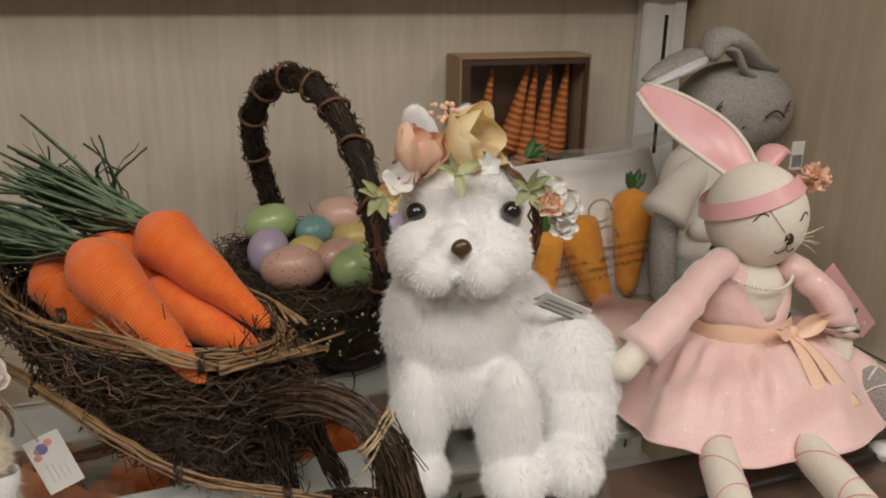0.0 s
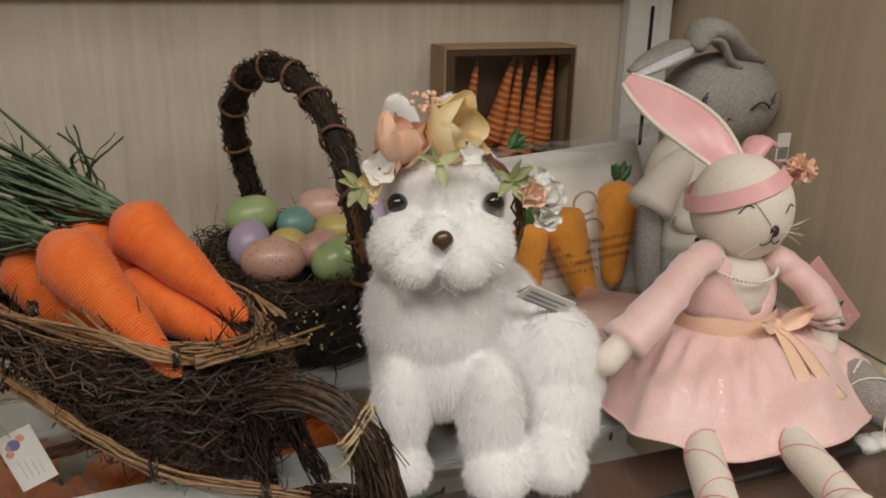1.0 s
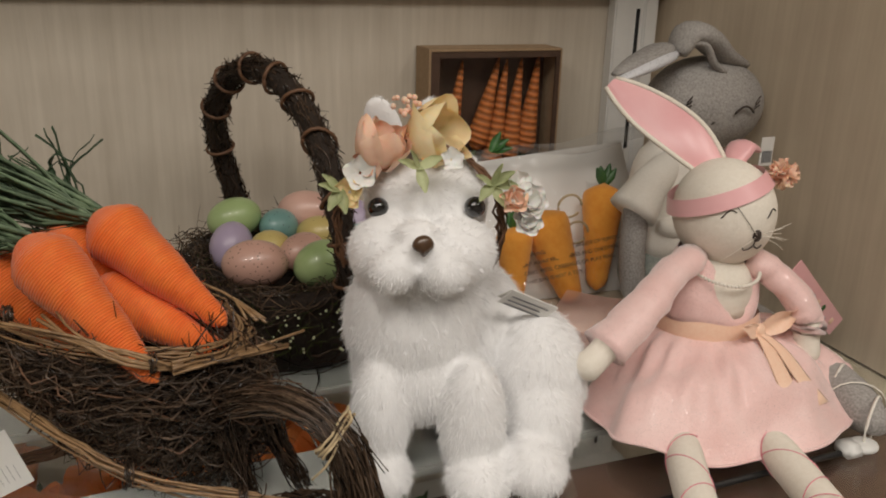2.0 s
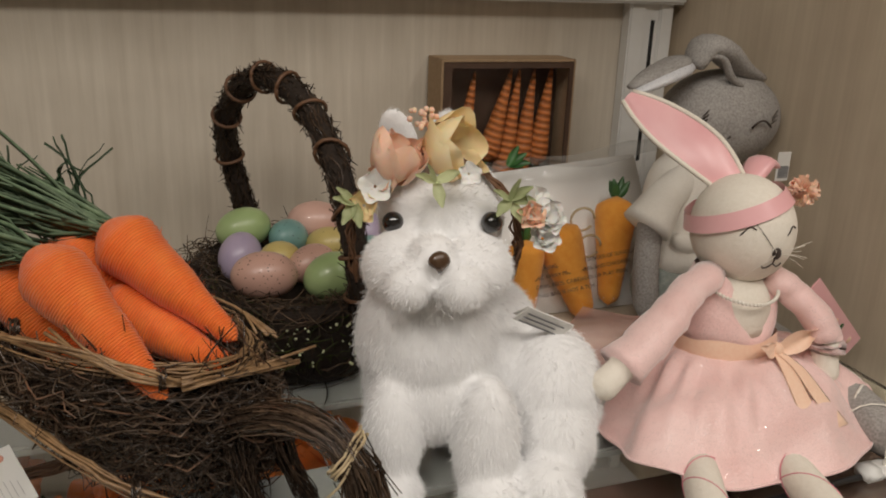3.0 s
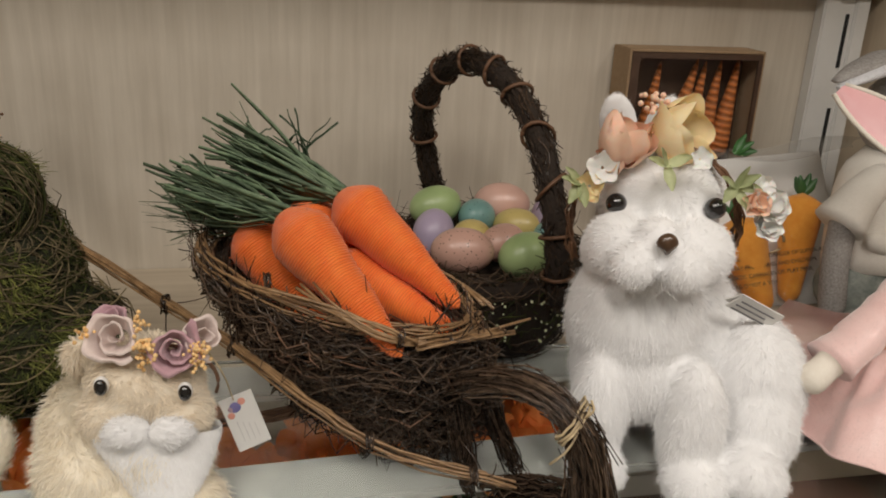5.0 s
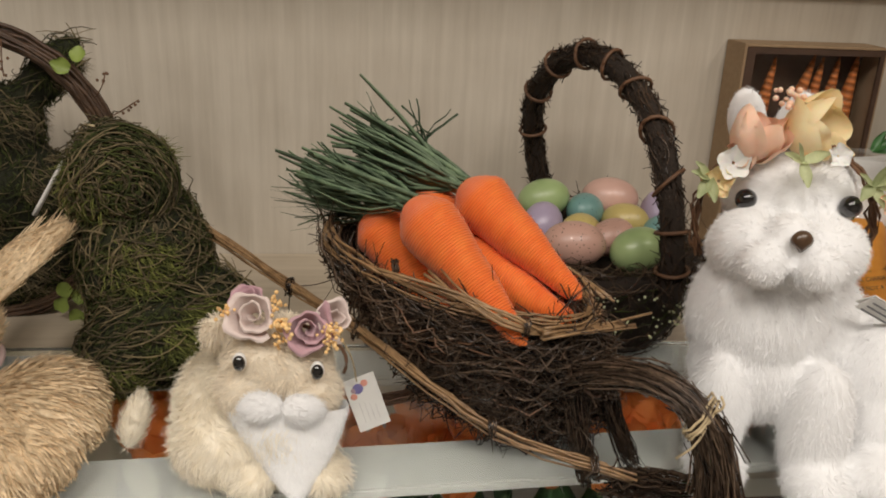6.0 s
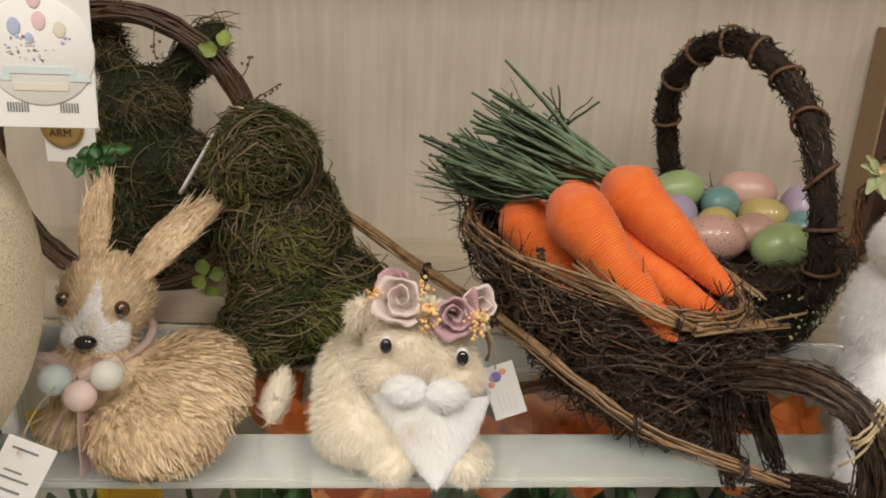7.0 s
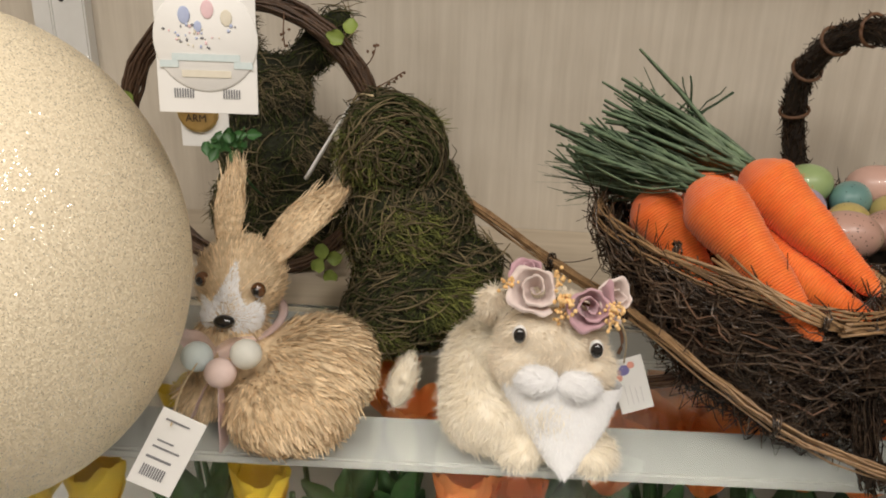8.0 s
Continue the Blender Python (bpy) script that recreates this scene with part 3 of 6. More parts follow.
def cup_flower(parent, c, axis, r, material, seed, name, label, count=6, gape=1.9):
    """Broad overlapping petals closed into a cup that opens along axis."""
    rng = random.Random(seed)
    axis = unit(axis)
    a = unit(np.cross(axis, (0.3, 0.2, 1)))
    b = np.cross(axis, a)
    first = None
    for k in range(count):
        size = r * (0.62 + 0.38 * (k + 1) / count)
        q0, span, ph = k * 2.4 + rng.uniform(-0.3, 0.3), rng.uniform(1.0, 1.35), rng.uniform(0, 6.28)
        top = gape * rng.uniform(0.85, 1.1)
        v = []
        for i in range(12):
            u = i / 11
            for j in range(13):
                w = (j - 6) / 6
                q = q0 + span * w
                p = 0.25 + (top - 0.35 * w * w * top) * u
                rad = size * (1 + 0.09 * math.sin(4 * w + ph + 3 * u) * u + 0.32 * max(0.0, u - 0.7) * (0.6 + math.sin(6 * w + 2 * ph)) + 0.05 * math.sin(9 * u + 5 * w + ph))
                v.append(np.array(c) + (a * math.cos(q) + b * math.sin(q)) * rad * math.sin(p) - axis * rad * 1.12 * math.cos(p))
        s = Shape()
        s.add(v, [(i * 13 + j, i * 13 + j + 1, (i + 1) * 13 + j + 1, (i + 1) * 13 + j) for i in range(11) for j in range(12)])
        made = part("petal" if first else name, s, material, first or parent, "" if first else label)
        first = first or made
    return first


def sprig(parent, c, ways, length, width, material, name="leaf"):
    for w in ways:
        s = Shape()
        petal(s, c, w, (-0.2, -0.7, 0.7), length, width, 0.2, 0, 5)
        part(name, s, material, parent)


def berries(parent, c, r, n, spread, material, seed=0, name="berry_spray"):
    s = Shape()
    rng = np.random.RandomState(seed)
    for k in range(n):
        ball(s, np.array(c) + rng.normal(0, spread, 3), [r * rng.uniform(0.7, 1.15)] * 3, 0, 10, 7)
    return part(name, s, material, parent, "tiny beads", kind="stuff")


crown = thing("flower_crown", (0, 0, 0), "crown of peach, yellow and white silk flowers on the white rabbit", "flower crown")
s = Shape()
rng = np.random.RandomState(11)
for k in range(9):
    q = np.linspace(-0.5, math.pi + 0.5, 24)
    ring = np.stack([0.212 - 0.060 * np.cos(q), 0.588 + 0.022 * np.cos(q) + 0.0 * q, 0.202 + 0.066 * np.sin(q)], 1) + rng.normal(0, 0.0018, (24, 3))
    tube(s, ring, 0.0011, 5)
part("vine_band", s, M_BROWNVINE, crown, "twisted brown vine band")
cup_flower(crown, (0.2245, 0.578, 0.2770), (0.45, -0.80, 0.35), 0.0245, M_PETAL_Y, 4, "yellow_flower", "large crumpled yellow silk flower", 9, 1.85)
cup_flower(crown, (0.1815, 0.586, 0.2715), (0.25, -0.30, 0.90), 0.0205, M_PETAL_O, 9, "peach_flower", "peach silk rose bud", 10, 1.95)
cup_flower(crown, (0.1690, 0.584, 0.2560), (-0.5, -0.75, 0.2), 0.0120, M_PETAL_O, 11, "peach_flower", "small peach silk bud", 5, 1.9)
blossom(crown, (0.164, 0.584, 0.249), (-0.3, -0.9, 0.2), 0.013, M_PETAL_W, 5, 0.12, "white_flower")
blossom(crown, (0.221, 0.548, 0.264), (0, -1, 0.3), 0.009, M_PETAL_W, 5, 0.15, "white_flower")
blossom(crown, (0.157, 0.588, 0.234), (-0.5, -0.85, 0.1), 0.013, M_PETAL_Y, 5, 0.25, "buff_flower")
blossom(crown, (0.286, 0.554, 0.226), (0.0, -0.85, 0.5), 0.0150, M_PETAL_W, 6, 0.22, "white_flower", 0.05, 2)
blossom(crown, (0.284, 0.552, 0.211), (0.0, -0.85, 0.5), 0.0135, M_PETAL_W, 6, 0.22, "white_flower", 0.05, 2)
blossom(crown, (0.278, 0.558, 0.238), (0.1, -0.85, 0.5), 0.0125, M_PETAL_W, 5, 0.22, "white_flower", 0.12, 1)
blossom(crown, (0.272, 0.551, 0.229), (0.0, -0.9, 0.4), 0.0120, M_PETAL_O, 5, 0.3, "peach_flower", 0.1, 2)
berries(crown, (0.200, 0.592, 0.296), 0.0025, 16, 0.005, M_PETAL_O, 3)
sprig(crown, (0.199, 0.553, 0.258), ((-1, -0.2, 0.35), (1, -0.2, 0.4), (0.1, -0.5, -0.9), (-0.5, -0.3, 0.8)), 0.019, 0.009, M_LEAF)
sprig(crown, (0.257, 0.556, 0.241), ((0.3, -0.4, 1.0), (-0.9, -0.3, 0.5), (0.8, -0.3, 0.5), (0.2, -0.4, 0.9), (-0.7, -0.5, -0.5), (0.4, -0.5, -0.9), (1, -0.2, -0.1)), 0.020, 0.009, M_LEAF)
sprig(crown, (0.150, 0.588, 0.236), ((-1, -0.2, 0.3), (-0.6, -0.4, -0.8), (-0.9, 0, 0.8), (0.1, -0.6, -1)), 0.019, 0.009, M_LEAF)
sprig(crown, (0.262, 0.573, 0.262), ((0.9, 0, 0.5), (0.6, 0.2, 0.9), (1, -0.2, 0.1)), 0.017, 0.007, M_LEAF_DK)

# folded paper tag on the white rabbit's back
tag = thing("product_tag", (0, 0, 0), "white folded paper tag on the rabbit's back", "paper tag")
for dz, rx in ((0.0, 38), (0.003, 50)):
    part("card", slab(Shape(), (-0.027, -0.0005, -0.008), (0.027, 0.0005, 0.008)), M_PAPER, tag, smooth=False, loc=pose(0.296, 0.562, 0.137 + dz, rx, 28, 12))
for k in range(3):
    part("print_line", slab(Shape(), (-0.022, -0.0012, -0.007 + k * 0.005), (0.020 - 0.005 * (k % 2), -0.0008, -0.0058 + k * 0.005)), M_INK, tag, smooth=False, loc=pose(0.296, 0.562, 0.137, 38, 28, 12))


# ---- twig wheelbarrow with carrots ----
def bundle(points, n, spread, r, seed, steps=16, taper=0.3, sides=4, ends=0.0, each=None):
    """A bunch of rods that follow one line; each: called with every rod as a shape of its own."""
    rng = np.random.RandomState(seed)
    line = path(points, steps)
    t, a, b = frames(line)
    s = Shape()
    u = np.linspace(0, 1, steps)
    for k in range(n):
        q, h = rng.rand() * 6.28, spread * math.sqrt(rng.rand())
        tw = rng.normal(0, 1.5)
        i0, i1 = 0, steps
        if ends:
            i0, i1 = int(steps * ends * rng.rand()), steps - int(steps * ends * rng.rand())
        off = a * (h * np.cos(q + tw * u))[:, None] + b * (h * np.sin(q + tw * u))[:, None] + rng.normal(0, spread * 0.12, (steps, 3))
        tube(s, (line + off)[i0:i1], r * rng.uniform(0.6, 1.3) * (1 - taper * u[i0:i1]), sides, 0, caps=False)
        if each:
            each(s)
            s = Shape()
    return s


def sheaf(points, spread, n, r, seed, steps=22):
    """Twigs gathered along one line, the sheaf's width set at each point; ends broken off unevenly."""
    rng = np.random.RandomState(seed)
    line = path(points, steps)
    _, a, b = frames(line)
    wide = np.interp(np.linspace(0, 1, steps), np.linspace(0, 1, len(spread)), spread)
    s = Shape()
    for k in range(n):
        q, h, tw = rng.rand() * 6.28, math.sqrt(rng.rand()), rng.normal(0, 0.7)
        i0 = int(rng.rand() * steps * 0.78) - 2
        i1 = min(steps, max(i0, 0) + rng.randint(6, 13))
        i0 = max(0, i0)
        u = np.linspace(0, 1, steps)
        off = (a * np.cos(q + tw * u)[:, None] + b * np.sin(q + tw * u)[:, None]) * (wide * h)[:, None]
        mid = u[min(steps - 1, (i0 + i1) // 2)]
        stray = rng.normal(0, 0.016, 3) * (u[:, None] - mid) + rng.normal(0, 0.034, 3) * (u[:, None] - mid) ** 2 + rng.normal(0, 0.0004, (steps, 3))
        tube(s, (line + off + stray)[i0:i1], r * rng.uniform(0.5, 1.3), 4, 0, caps=False)
    return s


def rods(name, parent, material, args, *more):
    """A pole of rods, each a part under it."""
    pts, n, spread, r, seed, steps = args if len(args) == 6 else (args, *more)
    made = []

    def keep(s):
        made.append(part(name if not made else "rod", s, material, made[0] if made else parent))
    bundle(pts, n, spread, r, seed, steps, 0.3, 5, 0.12, keep)


def barrow():
    t = thing("twig_wheelbarrow", (0, 0, 0), "dark grapevine twig wheelbarrow basket standing on the glass shelf", "wheelbarrow basket")
    c, rx, ry, yaw = np.array([-0.030, 0.632, 0.144]), 0.107, 0.061, radians(-29)
    s = Shape()
    nu, rows = 40, []
    for q in np.linspace(0, 1, 10):
        k = math.cos(q * math.pi / 2) ** 0.36 if q < 1 else 0.02
        rows.append((k, q))
    v = []
    for k, q in rows:
        for a in np.linspace(0, 2 * math.pi, nu, endpoint=False):
            x, y = rx * k * math.cos(a), ry * k * math.sin(a)
            z = -0.124 * q - 0.17 * x * (1 - q) - 0.05 * x * q
            v.append((c[0] + 0.058 * q + x * math.cos(yaw) - y * math.sin(yaw), c[1] + x * math.sin(yaw) + y * math.cos(yaw), c[2] + z))
    f = [(i * nu + j, i * nu + (j + 1) % nu, (i + 1) * nu + (j + 1) % nu, (i + 1) * nu + j) for i in range(len(rows) - 1) for j in range(nu)]
    s.add(v, [g[::-1] for g in f])
    # dark core sheet stands for the shade seen between the tub's twigs
    me = s.mesh("basket_core", M_TWIG_SHADE)
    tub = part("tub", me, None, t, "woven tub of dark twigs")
    part("twig_weave", wisps(me, 2400, 0.080, 0.0006, 5, lambda q: (1, -0.5, -0.26), 0.010, 4, None, 0.5), M_TWIG, tub, kind="stuff")
    part("glossy_twig_weave", wisps(me, 900, 0.065, 0.0008, 25, lambda q: (1, -0.5, -0.35), 0.016, 4, None, 0.65), M_TWIG_LT, tub, "glossy brown twigs", kind="stuff")
    part("tan_twig_weave", wisps(me, 130, 0.075, 0.0008, 15, lambda q: (1, -0.5, -0.22), 0.015, 4, None, 0.4), M_BROWNVINE, tub, "lighter brown twigs", kind="stuff")
    part("loose_twig_fringe", wisps(me, 560, 0.055, 0.0005, 6, None, 0.022, 3, lambda p: p[:, 2] < 0.118, 1.0), M_TWIG, tub, kind="stuff")
    part("twig_tangle", wisps(me, 2600, 0.060, 0.0006, 16, lambda q: (0.9, -0.4, -0.35), 0.026, 3, lambda p: p[:, 2] < 0.055, 0.8), M_TWIG, tub, "loose tangle under the tub", kind="stuff")
    ring = []
    for a in np.linspace(0, 2 * math.pi, 44):
        x, y = (rx + 0.004) * math.cos(a), (ry + 0.004) * math.sin(a)
        ring.append((c[0] + x * math.cos(yaw) - y * math.sin(yaw), c[1] + x * math.sin(yaw) + y * math.cos(yaw), c[2] + 0.004 - 0.17 * x))
    rng = np.random.RandomState(8)
    rim = None
    for k in range(9):
        off = rng.normal(0, 0.0034, 3)
        s = Shape()
        tube(s, np.array(ring) + off + rng.normal(0, 0.0009, (44, 3)), 0.0009 * rng.uniform(0.7, 1.3), 5, 0, caps=False)
        made = part("rod" if rim else "rim", s, M_VINE, rim or t, "" if rim else "tan willow rods bound along the rim")
        rim = rim or made
    for k in range(9):
        s = Shape()
        a = np.array([0.022, 0.541 + rng.normal(0, 0.003), 0.134 + rng.normal(0, 0.003)])
        tube(s, path([a, (0.058, 0.562 + rng.normal(0, 0.004), 0.124 + rng.normal(0, 0.003)), (0.098 + rng.normal(0, 0.009), 0.592 + rng.normal(0, 0.006), 0.118 + rng.normal(0, 0.006))], 6), 0.0012, 5)
        part("rod", s, M_VINE, rim)
    for k in range(5):
        s = Shape()
        tube(s, path([(0.045, 0.660, 0.150), (0.072, 0.640, 0.140), (0.088 + rng.normal(0, 0.004), 0.610 + rng.normal(0, 0.01), 0.130)], 6), 0.0012, 5)
        part("rod", s, M_VINE, rim)
    for k in range(7):
        s = Shape()
        tube(s, path([(-0.075 + rng.normal(0, 0.01), 0.578, 0.166 + rng.normal(0, 0.003)), (-0.035, 0.553, 0.156 + rng.normal(0, 0.003)), (-0.002, 0.5400, 0.143 + rng.normal(0, 0.003)), (0.036, 0.548 + rng.normal(0, 0.002), 0.130 + rng.normal(0, 0.002)), (0.088 + rng.normal(0, 0.010), 0.584 + rng.normal(0, 0.004), 0.120 + rng.normal(0, 0.004))], 14), 0.0011 * rng.uniform(0.7, 1.3), 5)
        part("rod", s, M_VINE, rim)
    for x, y, z in ((-0.080, 0.600, 0.160), (0.048, 0.556, 0.126), (0.010, 0.543, 0.138)):
        s = Shape()
        for k in range(5):
            q = np.linspace(0, 6.3, 14)
            tube(s, np.stack([x + 0.001 * k - 0.002 + 0 * q, y + 0.0062 * np.cos(q), z + 0.0062 * np.sin(q)], 1) + rng.normal(0, 0.0007, (14, 3)), 0.0007, 4)
        part("binding", s, M_TWIG, t)
    rods("handle_pole", t, M_VINE, [(-0.30, 0.81, 0.155), (-0.237, 0.76, 0.129), (-0.165, 0.70, 0.103), (-0.105, 0.620, 0.098), (-0.045, 0.556, 0.076), (0.005, 0.526, 0.055), (0.090, 0.505, 0.035)], 12, 0.0058, 0.0014, 21, 26)
    rods("handle_pole", t, M_BROWNVINE, [(-0.125, 0.660, 0.006), (-0.07, 0.665, 0.010), (-0.02, 0.66, 0.026), (0.03, 0.65, 0.04), (0.08, 0.60, 0.045)], 12, 0.006, 0.0014, 22, 20)
    for x, y, z in ((-0.165, 0.700, 0.103), (-0.108, 0.624, 0.098), (-0.012, 0.534, 0.061), (0.060, 0.511, 0.042)):
        s = Shape()
        for k in range(4):
            q = np.linspace(0, 6.5, 14)
            tube(s, np.stack([x + 0.0015 * k - 0.003 + 0.0015 * np.sin(q), y + 0.0078 * np.cos(q), z + 0.0078 * np.sin(q)], 1) + rng.normal(0, 0.0008, (14, 3)), 0.0008, 4)
        for k in range(3):
            e = np.array((x, y, z)) + rng.normal(0, 0.016, 3)
            tube(s, path([(x, y, z), np.array((x, y, z)) * 0.5 + e * 0.5 + rng.normal(0, 0.004, 3), e], 6), 0.0005, 4)
        part("binding", s, M_TWIG, t)
    for pts, sd in (([(0.055, 0.565, 0.085), (0.062, 0.555, 0.04), (0.070, 0.545, 0.002)], 31), ([(0.085, 0.585, 0.085), (0.096, 0.575, 0.04), (0.112, 0.565, 0.002)], 32)):
        part("leg", bundle(pts, 60, 0.009, 0.0008, sd, 10, 0.3, 3, 0.15), M_TWIG, t, kind="stuff")
    arch = [(0.040, 0.580, 0.070), (0.066, 0.545, 0.098), (0.092, 0.508, 0.115), (0.116, 0.480, 0.106), (0.128, 0.469, 0.076), (0.134, 0.463, 0.040), (0.135, 0.462, 0.006)]
    w = part("wheel", sheaf(arch, (0.006, 0.0080, 0.0085, 0.0080, 0.0120, 0.0170, 0.0205), 620, 0.00062, 41), M_TWIG, t, "arched sheaf of dark twigs", kind="stuff")
    part("glossy_twig_layer", sheaf(arch, (0.008, 0.0095, 0.0100, 0.0090, 0.0135, 0.0190, 0.0225), 210, 0.00062, 43), M_TWIG_LT, w, kind="stuff")
    part("wheel_spokes", bundle([(0.080, 0.530, 0.010), (0.100, 0.505, 0.028), (0.122, 0.478, 0.042)], 90, 0.012, 0.0008, 42, 12, 0.3, 3, 0.2), M_TWIG, w, kind="stuff")
    s = Shape()
    for k in range(3):
        q = np.linspace(0, 6.3, 18)
        tube(s, np.array((0.117, 0.479, 0.104)) + np.outer(np.cos(q), (0.0125, 0.008, 0.0090)) + np.outer(np.sin(q), (-0.005, -0.0130, 0.004)) + (0.0015 * k, -0.001 * k, -0.002 * k) + rng.normal(0, 0.0006, (18, 3)), 0.0010, 5)
    for e in ((0.126, 0.470, 0.122), (0.100, 0.466, 0.078)):
        tube(s, path([(0.122, 0.468, 0.110), np.array(e) * 0.6 + np.array((0.122, 0.466, 0.110)) * 0.4 + (0.002, -0.003, 0), e], 6), 0.0009, 5)
    part("raffia_tie", s, M_RAFFIA, w, "pale raffia tie")
    return t


barrow()


def carrot(a, b, r, tops, seed, end=(-0.15, 0.63, 0.225)):
    a, b = Vector(a), Vector(b)
    n = (b - a).length
    m = Matrix.Translation(a) @ (b - a).to_track_quat("Z", "Y").to_matrix().to_4x4()
    t = new("yarn_carrot")
    t.empty_display_size = 0.02
    t.matrix_world = m
    tagged(t, "orange carrot wound with yarn, green raffia top, lying in the wheelbarrow", "carrot", "carrots in the wheelbarrow")
    rows = []
    for u in np.linspace(0, 1, 46):
        k = min(1.0, (u / 0.16)) ** 0.5 if u < 0.16 else 1.0
        rad = r * k * (1 - 0.78 * max(0, u - 0.12) ** 1.15 / 0.88) * (1 + 0.018 * math.sin(u * 150) + 0.03 * math.sin(u * 17 + seed))
        if u > 0.95:
            rad *= math.sqrt(max(0.02, (1.0 - u) / 0.05))
        rows.append((max(rad, 0.0004), u * n))
    part("root", lathe(Shape(), rows[::-1], 28), M_CARROT, t)
    fz = Shape()
    rng = np.random.RandomState(seed)
    k = 900
    u, q = rng.rand(k) * 0.95, rng.rand(k) * 6.283
    rad = np.interp(u * n, [z for _, z in rows], [w for w, _ in rows])
    p = np.stack([rad * np.cos(q), rad * np.sin(q), u * n], 1)
    out = np.stack([np.cos(q), np.sin(q), 0 * q], 1)
    tan = np.stack([-np.sin(q), np.cos(q), 0 * q], 1)
    blades(fz, p, unit(out * 0.5 + tan + rng.normal(0, 0.4, p.shape)), unit(rng.normal(0, 1, p.shape)), 0.0035, 0.00025, out * 0.3)
    part("yarn_fuzz", fz, M_CARROT, t, kind="stuff")
    if tops:
        s = Shape()
        for j in range(int(tops * 1.5)):
            e = np.array(m.inverted() @ Vector(end)) * rng.uniform(0.55, 0.88) + rng.normal(0, 0.0125, 3)
            base = np.array([rng.normal(0, 0.003), rng.normal(0, 0.003), 0.004])
            mid = base * 0.5 + e * 0.5 + rng.normal(0, 0.0045, 3)
            tube(s, path([base, mid, e], 6), np.array([1, 1, 1, 0.9, 0.8, 0.5]) * 0.0021 * rng.uniform(0.35, 1.4), 4, 0, 0.15, caps=False)
        part("raffia_top", s, M_GREENS, t, "bunch of dyed green raffia", kind="stuff")
    return t


carrot((-0.068, 0.632, 0.203), (0.0120, 0.5450, 0.1220), 0.0255, 85, 3, (-0.168, 0.70, 0.212))
carrot((-0.022, 0.672, 0.206), (0.063, 0.590, 0.138), 0.0255, 85, 5, (-0.128, 0.735, 0.240))
carrot((-0.099, 0.672, 0.180), (-0.03, 0.600, 0.100), 0.0235, 50, 7, (-0.175, 0.73, 0.185))
carrot((-0.058, 0.700, 0.190), (0.02, 0.630, 0.125), 0.023, 12, 9, (-0.12, 0.75, 0.22))
carrot((-0.030, 0.660, 0.152), (0.0650, 0.5730, 0.1180), 0.0235, 0, 11)

greens = thing("raffia_stems", (0, 0, 0), "upright tuft of dark green raffia stems behind the carrots", "raffia tuft")
s = Shape()
rng = np.random.RandomState(3)
for pts, w in (
        (((-0.036, 0.752, 0.160), (-0.046, 0.775, 0.214), (-0.053, 0.775, 0.257)), 0.0042), (((-0.040, 0.752, 0.162), (-0.047, 0.775, 0.212), (-0.016, 0.775, 0.243)), 0.0046),
        (((-0.034, 0.752, 0.160), (-0.044, 0.773, 0.222), (-0.067, 0.775, 0.250)), 0.0040), (((-0.038, 0.752, 0.160), (-0.050, 0.777, 0.222), (-0.060, 0.776, 0.254)), 0.0030),
        (((-0.050, 0.752, 0.165), (-0.044, 0.777, 0.218), (-0.021, 0.777, 0.247)), 0.0022), (((-0.044, 0.752, 0.160), (-0.058, 0.775, 0.214), (-0.054, 0.774, 0.232), (-0.040, 0.774, 0.224)), 0.0034),
        (((-0.030, 0.752, 0.158), (-0.036, 0.776, 0.200), (-0.052, 0.775, 0.226)), 0.0036), (((-0.048, 0.752, 0.158), (-0.066, 0.775, 0.208), (-0.050, 0.774, 0.228)), 0.0026),
        (((-0.070, 0.745, 0.172), (-0.089, 0.775, 0.210), (-0.093, 0.775, 0.227), (-0.095, 0.775, 0.248)), 0.0042), (((-0.089, 0.774, 0.212), (-0.088, 0.774, 0.231), (-0.073, 0.775, 0.239)), 0.0028),
        (((-0.062, 0.745, 0.168), (-0.078, 0.770, 0.206), (-0.096, 0.772, 0.214)), 0.0026)):
    s = Shape()
    line = path(pts, 12) + rng.normal(0, 0.0006, (12, 3))
    tube(s, line, np.linspace(1.1, 0.75, 12) * w, 6, 0, 0.25)
    part("stem", s, M_GREENS_DK, greens)


